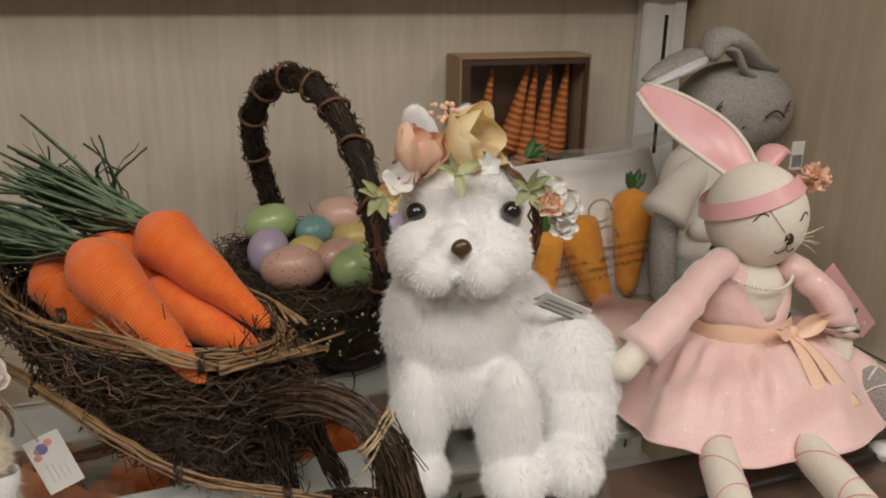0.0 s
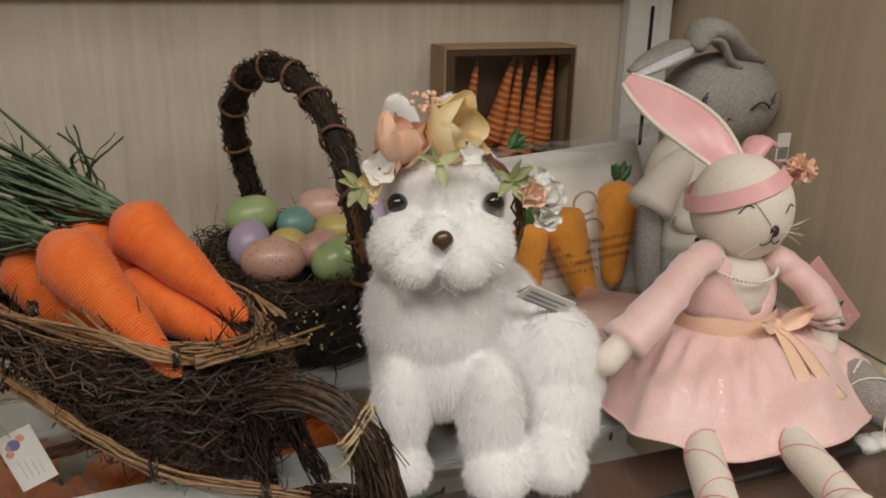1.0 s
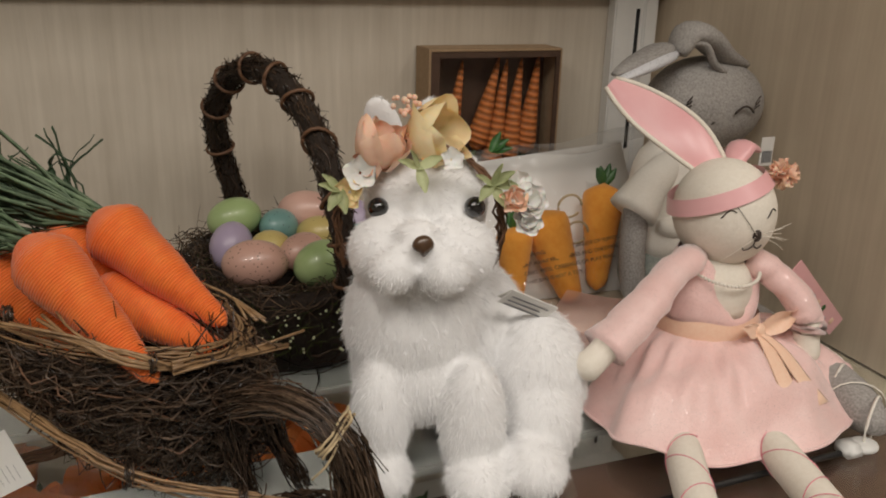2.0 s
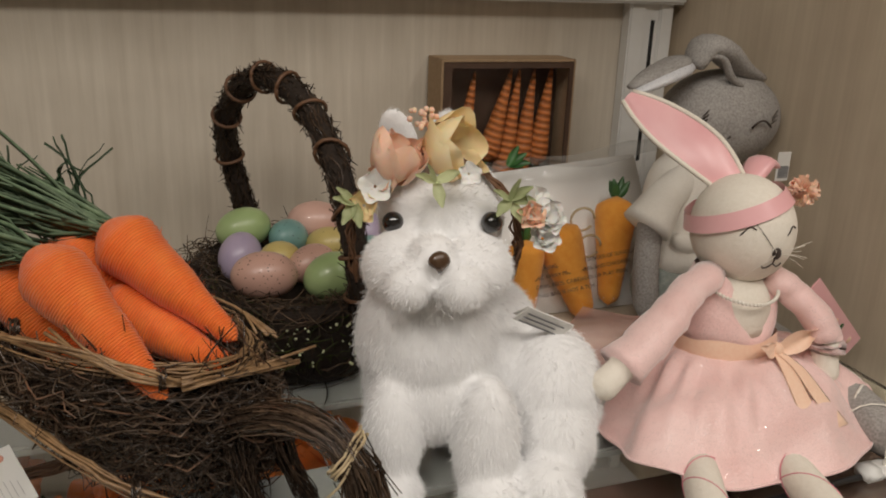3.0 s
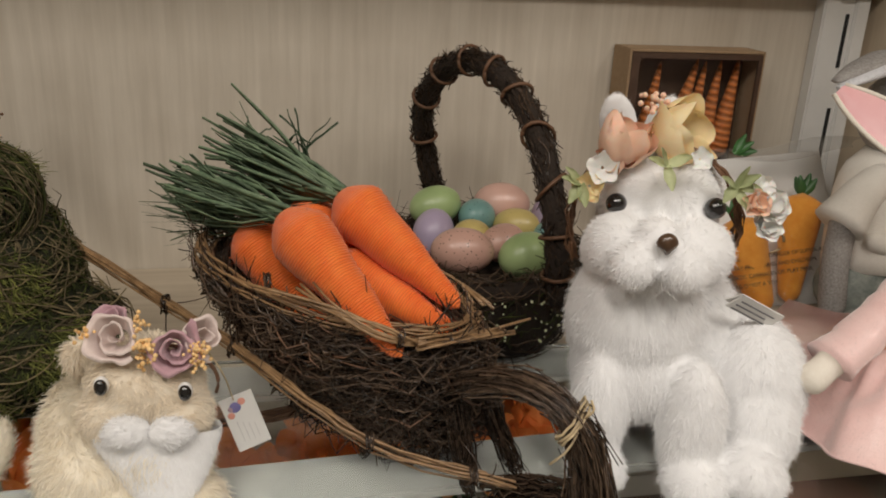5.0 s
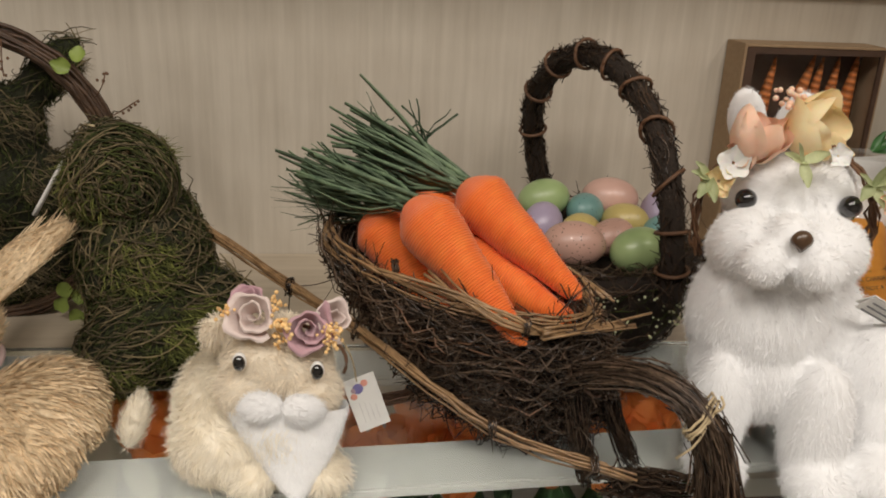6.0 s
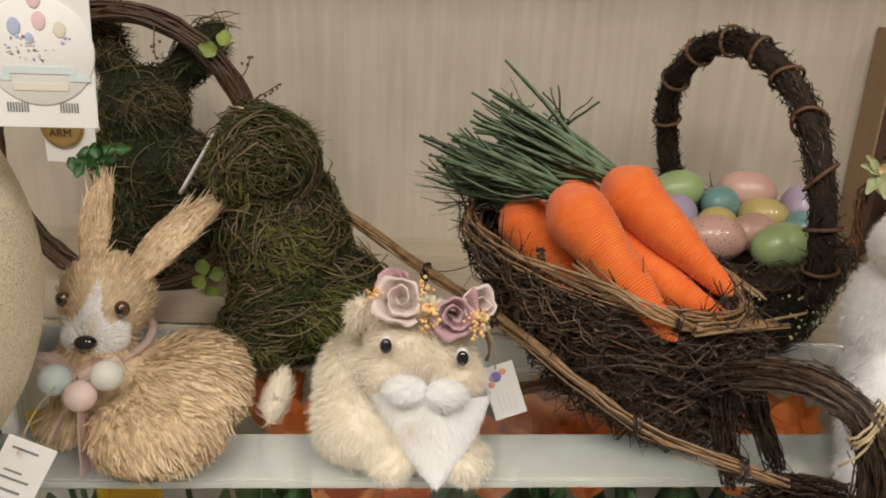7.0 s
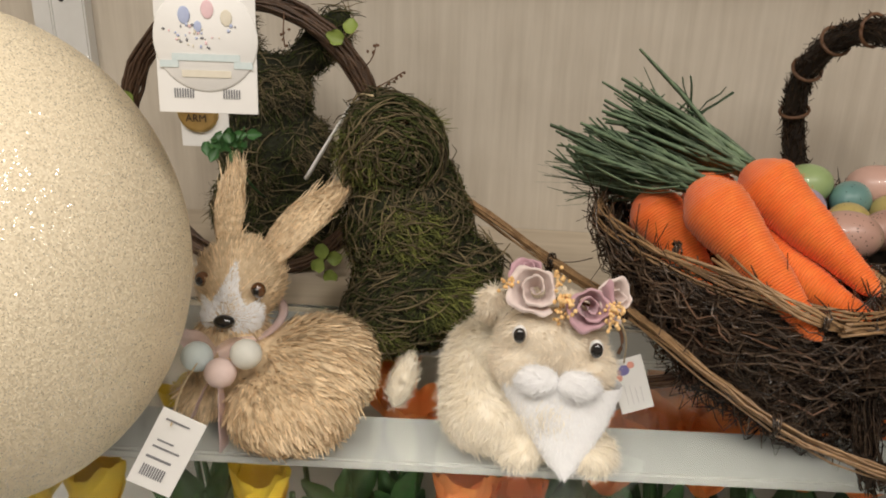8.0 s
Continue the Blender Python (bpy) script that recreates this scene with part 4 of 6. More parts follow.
# ---- egg basket ----
def egg_basket():
    t = thing("egg_basket", (0, 0, 0), "round dark twig and moss basket with a tall wrapped handle", "basket")
    c = (0.152, 0.838, 0.0)
    s = Shape()
    lathe(s, [(0.0005, 0.002), (0.080, 0.002), (0.094, 0.02), (0.104, 0.05), (0.112, 0.085), (0.113, 0.094), (0.104, 0.098), (0.094, 0.090), (0.075, 0.080), (0.0005, 0.078)], 36, 0, c, 0.01)
    s.v = [np.stack([v[:, 0], 0.850 + (v[:, 1] - 0.838) * 1.13, v[:, 2]], 1) for v in s.v]
    # bowl skin coloured as the shade behind its twigs and moss
    me = s.mesh("bowl", M_TWIG_SHADE)
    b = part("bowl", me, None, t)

    def around(q):
        return (-(q[1] - c[1]), q[0] - c[0], 0)
    part("twig_weave", wisps(me, 750, 0.075, 0.0008, 51, around, 0.006, 3, lambda p: (p[:, 2] < 0.034) | (p[:, 2] > 0.085), 0.25), M_TWIG, b, "dark woven twigs", kind="stuff")
    part("rim_nest", wisps(me, 1500, 0.060, 0.0007, 57, around, 0.012, 3, lambda p: p[:, 2] > 0.084, 0.35), M_TWIG_LT, b, "loose twig nest along the rim", kind="stuff")
    part("moss_band", wisps(me, 1500, 0.022, 0.0007, 52, around, 0.006, 3, lambda p: (p[:, 2] > 0.028) & (p[:, 2] < 0.092) & (np.hypot(p[:, 0] - c[0], p[:, 1] - c[1]) > 0.085), 0.8, 4), M_MOSS, b, "green moss band", kind="stuff")
    p, nr, rng = scatter(me, 900, 53)
    k = (p[:, 2] > 0.03) & (p[:, 2] < 0.085) & (np.hypot(p[:, 0] - c[0], p[:, 1] - c[1]) > 0.085)
    s = Shape()
    for q, m in zip(p[k], nr[k]):
        ball(s, q + m * 0.006, [0.0013 * rng.uniform(0.6, 1.3)] * 3, 0, 6, 4)
    part("bead_sprinkle", s, M_BEAD, b, "pale green specks", kind="stuff")
    arch = [(0.126, 0.970, 0.066), (0.118, 0.980, 0.115), (0.103, 0.972, 0.178), (0.095, 0.945, 0.230), (0.107, 0.908, 0.272), (0.130, 0.865, 0.290), (0.154, 0.812, 0.275), (0.170, 0.765, 0.239), (0.179, 0.733, 0.190), (0.186, 0.722, 0.137), (0.192, 0.722, 0.080)]
    line = path(arch, 60)
    s = Shape()
    # inner tube of the handle, coloured as shade between its twigs
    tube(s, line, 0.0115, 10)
    h = part("handle", s, M_TWIG_SHADE, t, "arched handle of bundled twigs")
    me2 = h.data
    tl = unit(np.gradient(line, axis=0))

    def along(q):
        return tl[np.argmin(((line - q) ** 2).sum(1))]
    part("twig_weave", wisps(me2, 1300, 0.030, 0.0008, 54, along, 0.0034, 3, None, 0.16), M_TWIG, h, kind="stuff")
    part("loose_twig_fringe", wisps(me2, 30, 0.026, 0.0005, 55, None, 0.010, 3, None, 0.8), M_TWIG, h, kind="stuff")
    tt, a, bb = frames(line)
    rng = np.random.RandomState(9)
    for i in (6, 13, 19, 24, 29, 33, 37, 42, 47, 52, 56):
        s = Shape()
        q = np.linspace(0, 6.4, 16)
        tilt = rng.normal(0, 0.35)
        tube(s, line[i] + 0.0152 * (np.outer(np.cos(q), a[i]) + np.outer(np.sin(q), bb[i])) + np.outer(np.sin(q + rng.rand() * 6) * tilt * 0.015, tt[i]), 0.0019, 6)
        part("vine_wrap", s, M_BROWNVINE, h, "brown vine wound round the handle")
    return t


egg_basket()

EGGS = {
    "pink": speckled("pink_speckled_shell", (0.58, 0.35, 0.28), (0.10, 0.07, 0.05), 230, 0.16),
    "rose": mat("rose_shell", (0.60, 0.37, 0.30), (0.67, 0.43, 0.36), 0.35, (30, 30, 30), bump=0.03, coat=0.2),
    "green": mat("green_shell", (0.31, 0.42, 0.18), (0.38, 0.49, 0.23), 0.35, (30, 30, 30), bump=0.03, coat=0.2),
    "lilac": mat("lilac_shell", (0.40, 0.33, 0.46), (0.48, 0.40, 0.53), 0.35, (30, 30, 30), bump=0.03, coat=0.2),
    "teal": speckled("teal_shell", (0.20, 0.38, 0.36), (0.05, 0.09, 0.09), 200, 0.12),
    "yellow": speckled("yellow_shell", (0.54, 0.43, 0.16), (0.2, 0.13, 0.05), 200, 0.10),
}


def decorated_egg(c, length, radius, way, colour, word):
    s = Shape()
    ball(s, (0, 0, 0), (radius, radius, length / 2), 0, 28, 20, None, lambda d: 1 - 0.07 * d[:, 2])
    m = Matrix.Translation(c) @ Vector(way).to_track_quat("Z", "Y").to_matrix().to_4x4()
    solid("easter_egg", s, EGGS[colour], word + " decorative egg lying in the twig basket", "egg", "", "eggs in the basket", True, m)


decorated_egg((0.107, 0.905, 0.124), 0.060, 0.0225, (1, 0.1, 0.2), "green", "plain pale green")
decorated_egg((0.097, 0.868, 0.106), 0.054, 0.0225, (0.3, 0.5, 0.8), "lilac", "plain lilac")
decorated_egg((0.112, 0.783, 0.113), 0.064, 0.0235, (1, -0.15, 0.0), "pink", "pink brown-speckled")
decorated_egg((0.153, 0.898, 0.112), 0.050, 0.0205, (0.5, 0.7, -0.2), "teal", "teal speckled")
decorated_egg((0.137, 0.850, 0.104), 0.048, 0.0195, (1, 0.5, -0.3), "yellow", "yellow speckled")
decorated_egg((0.190, 0.922, 0.120), 0.066, 0.0240, (1, -0.3, 0.0), "rose", "plain rose")
decorated_egg((0.196, 0.880, 0.106), 0.054, 0.0200, (1, -0.5, 0.1), "yellow", "yellow speckled")
decorated_egg((0.166, 0.832, 0.104), 0.052, 0.0200, (1, 0.3, 0.3), "pink", "pink brown-speckled")
decorated_egg((0.176, 0.778, 0.110), 0.058, 0.0225, (1, 0.2, 0.3), "green", "plain pale green")
decorated_egg((0.238, 0.895, 0.112), 0.056, 0.0215, (0.2, 0.4, 0.8), "lilac", "plain lilac")
decorated_egg((0.232, 0.860, 0.100), 0.050, 0.0195, (1, 0.4, 0.2), "teal", "teal speckled")


# ---- pink-dressed rabbit doll: one mesh ----
def pink_doll():
    s = Shape()
    mats = [M_LINEN, M_PINK, M_PINK_IN, M_PEACH, M_STITCH, M_PEARL, M_PINKTHREAD, M_PETAL_O]
    head = pose(0.520, 0.617, 0.184) @ pose(0, 0, 0, 0, 0, -8)
    turn = head.to_3x3().to_4x4()
    ball(s, head.translation, (0.0455, 0.0475, 0.0515), 0, 32, 22, turn, lambda d: 1 + 0.10 * np.clip(-d[:, 1], 0, 1) ** 2 - 0.06 * np.clip(d[:, 2], 0, 1) ** 2)
    # ear, stuffed, with satin lining
    line = path([(0.520, 0.632, 0.218), (0.498, 0.655, 0.245), (0.474, 0.690, 0.268), (0.452, 0.722, 0.288)], 16)
    wid = 0.022 * np.sin(np.linspace(0.42, 2.95, 16)) ** 0.7
    side = unit((0.75, 0.10, 0.62))
    face = unit(np.cross(side, line[-1] - line[0]))
    face *= -np.sign(face[1])
    for slot, off, k in ((0, -0.001, 1.0), (2, 0.0004, 0.90)):
        v = []
        for p, w in zip(line, wid):
            for j in range(9):
                q = (j - 4) / 4
                v.append(p + side * w * k * q + face * -1 * (off + 0.006 * (1 - q * q) * (-1 if slot == 0 else 0.5)) * -1)
        s.add(v, [(i * 9 + j, i * 9 + j + 1, (i + 1) * 9 + j + 1, (i + 1) * 9 + j) for i in range(15) for j in range(8)], slot)
    for sg in (-1, 1):
        tube(s, np.array([p + side * w * sg for p, w in zip(line, wid)]), 0.0025, 6, 0)
    # folded second ear behind the band
    tube(s, path([(0.535, 0.632, 0.222), (0.552, 0.640, 0.238), (0.572, 0.640, 0.232)], 8), [0.010, 0.012, 0.014, 0.015, 0.014, 0.012, 0.009, 0.004], 8, 2, 0.4)
    # headband
    hq = np.linspace(0, 2 * math.pi, 40)
    band = np.stack([0.0490 * np.cos(hq), 0.0525 * np.sin(hq), 0.019 + 0.0 * hq], 1)
    tilt = pose(0, 0, 0, -10, -20, -8).to_3x3()
    v, f = [], []
    for p in band:
        for dz, k in ((-0.006, 1.0), (0.0085, 0.90)):
            v.append(np.array(tilt @ Vector((p[0] * k, p[1] * k, p[2] + dz))) + np.array(head.translation))
    s.add(v, [(2 * i, 2 * i + 2, 2 * i + 3, 2 * i + 1) for i in range(39)], 2)
    # pompon flower on the band
    rng = np.random.RandomState(5)
    for k in range(80):
        d = unit(rng.normal(0, 1, 3))
        petal(s, np.array((0.560, 0.592, 0.222)), d, rng.normal(0, 1, 3), 0.0150, 0.011, 0.25, 7, 2, 0.1, random)
    # face stitches, laid on the face
    def on_face(x, z):
        d = unit(np.array((x, -1.0, z)))
        k = 1 + 0.10 * np.clip(-d[1], 0, 1) ** 2 - 0.06 * np.clip(d[2], 0, 1) ** 2
        return np.array(head @ Vector(d * k * np.array((0.0460, 0.0480, 0.0520))))
    for x0 in (-0.62, 0.34):
        tube(s, np.array([on_face(x0 + 0.28 * u, 0.15 + 0.08 * math.sin(u * math.pi) + 0.08 * u) for u in np.linspace(0, 1, 10)]), 0.0006, 4, 4)
        for k in range(3):
            tube(s, np.array([on_face(x0 + 0.03 * k, 0.15 + 0.03 * k), on_face(x0 - 0.05 + 0.02 * k, 0.12 + 0.02 * k)]), 0.0004, 4, 4)
    nose = on_face(0.10, -0.16)
    ball(s, nose, (0.0045, 0.003, 0.0055), 4, 12, 8)
    tube(s, np.array([on_face(0.10, -0.18), on_face(0.10, -0.36)]), 0.0006, 4, 4)
    tube(s, np.array([on_face(0.10 + 0.22 * math.sin(u), -0.36 - 0.10 * abs(math.sin(u * 2))) for u in np.linspace(-1.4, 1.4, 17)]), 0.0006, 4, 4)
    tube(s, np.array([on_face(-0.42 + 0.52 * u, 0.42 - 0.60 * u) for u in np.linspace(0, 1, 12)]), 0.0003, 3, 4)
    for k in range(9):
        sg = -1 if k % 3 == 0 else 1
        e = nose + np.array((sg * rng.uniform(0.018, 0.034), rng.uniform(-0.010, 0.004), rng.uniform(-0.022, 0.012)))
        tube(s, path([nose, nose * 0.5 + e * 0.5 + (0, -0.004, 0.002), e], 6), 0.00028, 3, 0)
    # neck and chest
    tube(s, path([(0.510, 0.620, 0.155), (0.512, 0.618, 0.125), (0.515, 0.612, 0.085)], 8), [0.018, 0.017, 0.019, 0.026, 0.032, 0.036, 0.038, 0.038], 18, 0)
    ball(s, (0.513, 0.609, 0.108), (0.040, 0.034, 0.042), 0, 22, 14)
    # wrap bodice with an open neck
    nq, rows = 36, 9
    v = []
    for i in range(rows):
        u = i / (rows - 1)
        for j in range(nq):
            q = 2 * math.pi * j / nq
            front = max(0.0, -math.sin(q - 0.15))
            rx, ry = 0.036 + 0.014 * math.sin(u * 2.4), 0.028 + 0.013 * math.sin(u * 2.2)
            z = 0.150 - 0.072 * u - 0.052 * (1 - u) * front ** 7
            v.append((0.513 + rx * math.cos(q), 0.613 + ry * math.sin(q), z))
    s.add(v, [(i * nq + j, i * nq + (j + 1) % nq, (i + 1) * nq + (j + 1) % nq, (i + 1) * nq + j) for i in range(rows - 1) for j in range(nq)], 1)
    # necklace
    for q in np.linspace(-2.9, 0.2, 34):
        ball(s, (0.513 + 0.037 * math.cos(q), 0.604 + 0.037 * math.sin(q), 0.139 + 0.012 * math.sin(q)), (0.0019,) * 3, 5, 8, 6)
    # sash with bow
    v = []
    for dz, k in ((-0.011, 1.03), (0.0, 1.07), (0.011, 1.02)):
        for q in np.linspace(0, 2 * math.pi, 40, endpoint=False):
            v.append((0.513 + 0.050 * k * math.cos(q), 0.612 + 0.042 * k * math.sin(q), 0.078 + dz + 0.002 * math.sin(5 * q)))
    s.add(v, [(i * 40 + j, i * 40 + (j + 1) % 40, (i + 1) * 40 + (j + 1) % 40, (i + 1) * 40 + j) for i in range(2) for j in range(40)], 3)
    knot = np.array((0.538, 0.566, 0.080))
    ball(s, knot, (0.006, 0.005, 0.008), 3, 12, 8)
    for e, w in (((0.575, 0.560, 0.100), 0.022), ((0.505, 0.552, 0.092), 0.016)):
        petal(s, knot, np.array(e) - knot, (0, -1, 0.2), float(np.linalg.norm(np.array(e) - knot)), w, 0.12, 3, 6, 0.12, random)
    for pts, w in (([knot, (0.535, 0.545, 0.070), (0.531, 0.515, 0.051), (0.526, 0.488, 0.030)], 0.010), ([knot, (0.546, 0.545, 0.071), (0.548, 0.518, 0.056), (0.553, 0.494, 0.040)], 0.009)):
        tube(s, path(pts, 12), w * np.linspace(0.5, 1.1, 12), 8, 3, 0.08)
    # flared skirt with folds
    nq, rows = 150, 30
    v = []
    for i in range(rows):
        u = i / (rows - 1)
        for j in range(nq):
            q = 2 * math.pi * j / nq
            fold = 1 + u * (0.050 * math.sin(q * 5 + 1.0 + 0.6 * u) + 0.030 * math.sin(q * 9 + 2)) + (1 - u) * 0.05 * math.sin(q * 23 + 2 * math.sin(q * 3)) * min(1.0, 5 * u)
            cx, cy = 0.513 - 0.016 * u, 0.612 - 0.058 * u
            r0, r1 = 0.048 + 0.082 * u ** 0.75, 0.040 + 0.050 * u ** 0.8
            z = 0.074 - 0.056 * u ** 1.35 + 0.006 * u * math.sin(q * 5 + 2.0) + 0.0050 * math.sin(u * 9 + q * 4) * math.sin(u * math.pi) + 0.0022 * math.sin(q * 17 + 5 * u) * (1 - u) * min(1, 6 * u) + 0.016 * u * max(0, math.cos(q - 0.3))
            v.append((cx + r0 * fold * math.cos(q), cy + r1 * fold * math.sin(q), max(0.004, z)))
    s.add(v, [(i * nq + j, i * nq + (j + 1) % nq, (i + 1) * nq + (j + 1) % nq, (i + 1) * nq + j) for i in range(rows - 1) for j in range(nq)], 1)
    tube(s, np.array(v[-nq:] + v[-nq:-nq + 1]), 0.0014, 5, 1)
    # sleeves, arms
    for pts, rr in (([(0.482, 0.604, 0.146), (0.432, 0.574, 0.136), (0.385, 0.552, 0.112), (0.362, 0.545, 0.098)], (0.0150, 0.0165, 0.0195, 0.0225)), ([(0.548, 0.600, 0.138), (0.572, 0.578, 0.118), (0.588, 0.565, 0.090), (0.590, 0.562, 0.078)], (0.0155, 0.0175, 0.0185, 0.0195))):
        p = path(pts, 16)
        r = np.interp(np.linspace(0, 3, 16), range(4), rr) * (1 + 0.035 * np.sin(np.arange(16) * 2.1) + 0.03 * np.sin(np.arange(16) * 0.9))
        tube(s, p + np.random.RandomState(6).normal(0, 0.0009, p.shape), r, 18, 1, 0.8)
        way = unit(p[-1] - p[-3])
        tube(s, path([p[-1] - way * 0.01, p[-1] + way * 0.018, p[-1] + way * 0.034], 9), np.array([1, 1, 1, 1, 1.02, 1.05, 1.0, 0.8, 0.35]) * 0.0120, 14, 0)
    # legs with ribbon lacing
    for pts in ([(0.440, 0.535, 0.012), (0.414, 0.495, 0.017), (0.386, 0.442, 0.019), (0.370, 0.405, 0.019)], [(0.510, 0.525, 0.012), (0.494, 0.482, 0.017), (0.476, 0.420, 0.019), (0.468, 0.385, 0.019)]):
        p = path(pts, 24)
        tube(s, p, 0.0142 + 0.0015 * np.sin(np.linspace(0, 3, 24)), 18, 0)
        ball(s, p[-1], (0.017, 0.017, 0.017), 0, 14, 10)
        tt, a, b = frames(p)
        for sg in (-1, 1):
            u = np.linspace(0, 1, 90)
            base = np.stack([np.interp(u * 23, range(24), p[:, k]) for k in range(3)], 1)
            ang = sg * u * 15
            tube(s, base + 0.0160 * (np.cos(ang)[:, None] * a[0] + np.sin(ang)[:, None] * b[0]), 0.00042, 4, 6)
    me = s.mesh("rabbit_doll", mats)
    ob = new("rabbit_doll", me)
    tagged(ob, "ivory linen rabbit doll in a sparkling pink dress, on the shelf", "rabbit doll")


pink_doll()

tulle = Shape()
v = []
for i in range(8):
    for j in range(12):
        u, w = i / 7, j / 11
        v.append((0.470 - 0.115 * u, 0.600 + 0.03 * math.sin(w * 3), 0.060 + 0.045 * w + 0.030 * u * (w - 0.3) + 0.004 * math.sin(9 * w + 4 * u)))
tulle.add(v, [(i * 12 + j, i * 12 + j + 1, (i + 1) * 12 + j + 1, (i + 1) * 12 + j) for i in range(7) for j in range(11)])
solid("tulle_bow", tulle, mat("sheer_pink_tulle", (0.88, 0.60, 0.56), (0.92, 0.68, 0.64), 0.7, (400, 400, 400), bump=0.1, alpha=0.45), "sheer pink tulle bow behind the pink doll", "tulle bow", smooth=True)

leaflet = thing("floral_tag", (0, 0, 0), "pink floral paper tag hanging behind the pink doll", "paper tag")
s = Shape()
slab(s, (-0.011, -0.0006, -0.060), (0.011, 0.0006, 0.060))
part("card", s, M_PINK_IN, leaflet, smooth=False, loc=pose(0.645, 0.610, 0.082, 8, -47, 0))
rng = np.random.RandomState(2)
for k in range(7):
    s = Shape()
    ball(s, (rng.uniform(-0.007, 0.007), -0.001, -0.045 + 0.013 * k), (0.004, 0.0006, 0.003), 0, 8, 6)
    part("printed_flower", s, (M_PETAL_O, M_MAUVE, M_LEAF_DK)[k % 3], leaflet, loc=pose(0.645, 0.610, 0.082, 8, -47, 0))


# ---- grey rabbit doll: one mesh ----
def grey_doll():
    s = Shape()
    mats = [M_GREY, M_SILVER, M_KNIT, M_STITCH, M_PRINT]
    ball(s, (0.650, 0.835, 0.243), (0.074, 0.060, 0.056), 0, 32, 22)
    # upright folded ear
    line = path([(0.580, 0.815, 0.305), (0.560, 0.805, 0.300), (0.530, 0.797, 0.290), (0.502, 0.790, 0.279)], 14)
    tube(s, line, 0.018 * np.sin(np.linspace(0.8, 2.9, 14)), 14, 1, 0.45)
    tube(s, line + (0.0, 0.008, 0.006), 0.019 * np.sin(np.linspace(0.8, 2.85, 14)), 14, 0, 0.4)
    line = path([(0.590, 0.815, 0.305), (0.603, 0.815, 0.326), (0.625, 0.815, 0.322), (0.655, 0.818, 0.302), (0.690, 0.822, 0.290)], 18)
    tube(s, line, 0.027 * np.sin(np.linspace(0.7, 2.75, 18)), 16, 0, 0.5)
    tube(s, path([(0.596, 0.80, 0.318), (0.615, 0.797, 0.315), (0.628, 0.797, 0.296), (0.645, 0.80, 0.284)], 12), 0.006, 8, 0, 0.6)
    # closed eyes and mouth
    def on_face(x, z):
        k = math.sqrt(max(0.02, 1 - (x / 0.0745) ** 2 - (z / 0.0575) ** 2))
        ca, sa = math.cos(radians(-27)), math.sin(radians(-27))
        return np.array((0.650 + x * ca + 0.0690 * k * sa, 0.835 + x * sa * 0.9 - 0.0640 * k * ca, 0.252 + z))
    for x0 in (-0.052, 0.028):
        tube(s, np.array([on_face(x0 + 0.024 * u, -0.010 + 0.008 * math.sin(u * math.pi)) for u in np.linspace(0, 1, 9)]), 0.0013, 5, 3)
        for k in range(3):
            tube(s, np.array([on_face(x0 + 0.024, -0.006 + 0.003 * k), on_face(x0 + 0.030, -0.002 + 0.005 * k)]), 0.0008, 4, 3)
    tube(s, np.array([on_face(-0.016, -0.020), on_face(-0.006, -0.030), on_face(0.006, -0.020)]), 0.0012, 5, 3)
    # knitted body and sleeve, trousers
    tube(s, path([(0.628, 0.840, 0.200), (0.620, 0.838, 0.165), (0.612, 0.830, 0.110), (0.608, 0.82, 0.062)], 10), [0.030, 0.036, 0.044, 0.048, 0.05, 0.05, 0.05, 0.05, 0.05, 0.048], 22, 2)
    tube(s, path([(0.600, 0.82, 0.172), (0.566, 0.802, 0.158), (0.540, 0.795, 0.128)], 10), [0.022, 0.021, 0.0205, 0.021, 0.022, 0.023, 0.0245, 0.026, 0.028, 0.029], 18, 2)
    tube(s, path([(0.548, 0.798, 0.132), (0.545, 0.793, 0.080), (0.548, 0.785, 0.020)], 10), [0.015] * 9 + [0.008], 14, 0)
    tube(s, path([(0.575, 0.79, 0.112), (0.600, 0.785, 0.106), (0.63, 0.785, 0.110)], 8), [0.006, 0.011, 0.012, 0.012, 0.012, 0.012, 0.011, 0.007], 12, 2)
    ball(s, (0.600, 0.815, 0.045), (0.052, 0.045, 0.045), 4, 22, 14)
    for pts in ([(0.630, 0.80, 0.03), (0.640, 0.70, 0.024), (0.630, 0.60, 0.024), (0.612, 0.525, 0.024), (0.600, 0.470, 0.020)],):
        tube(s, path(pts, 18), [0.022] * 14 + [0.021, 0.019, 0.015, 0.007], 16, 0)
        for k in range(4):
            c = path(pts, 18)[10 + 2 * k]
            q = np.linspace(0, 6.3, 18)
            tube(s, np.stack([c[0] + 0.0225 * np.cos(q), c[1] + 0.014 * np.cos(q) * (1 if k % 2 else -1), c[2] + 0.0225 * np.sin(q)], 1), 0.0014, 4, 2, 0.5)
    me = s.mesh("rabbit_doll", mats)
    ob = new("rabbit_doll", me)
    tagged(ob, "grey linen rabbit doll in a cream knit top", "rabbit doll")


grey_doll()
barcode = thing("barcode_tag", (0, 0, 0), "small white barcode tag on the grey doll", "paper tag")
part("card", slab(Shape(), (0.694, 0.776, 0.178), (0.712, 0.777, 0.212)), M_PAPER, barcode, smooth=False)
for k in range(6):
    part("bar", slab(Shape(), (0.6965 + 0.0024 * k, 0.7745, 0.182), (0.6973 + 0.0024 * k, 0.7755, 0.196)), M_INK, barcode, smooth=False)


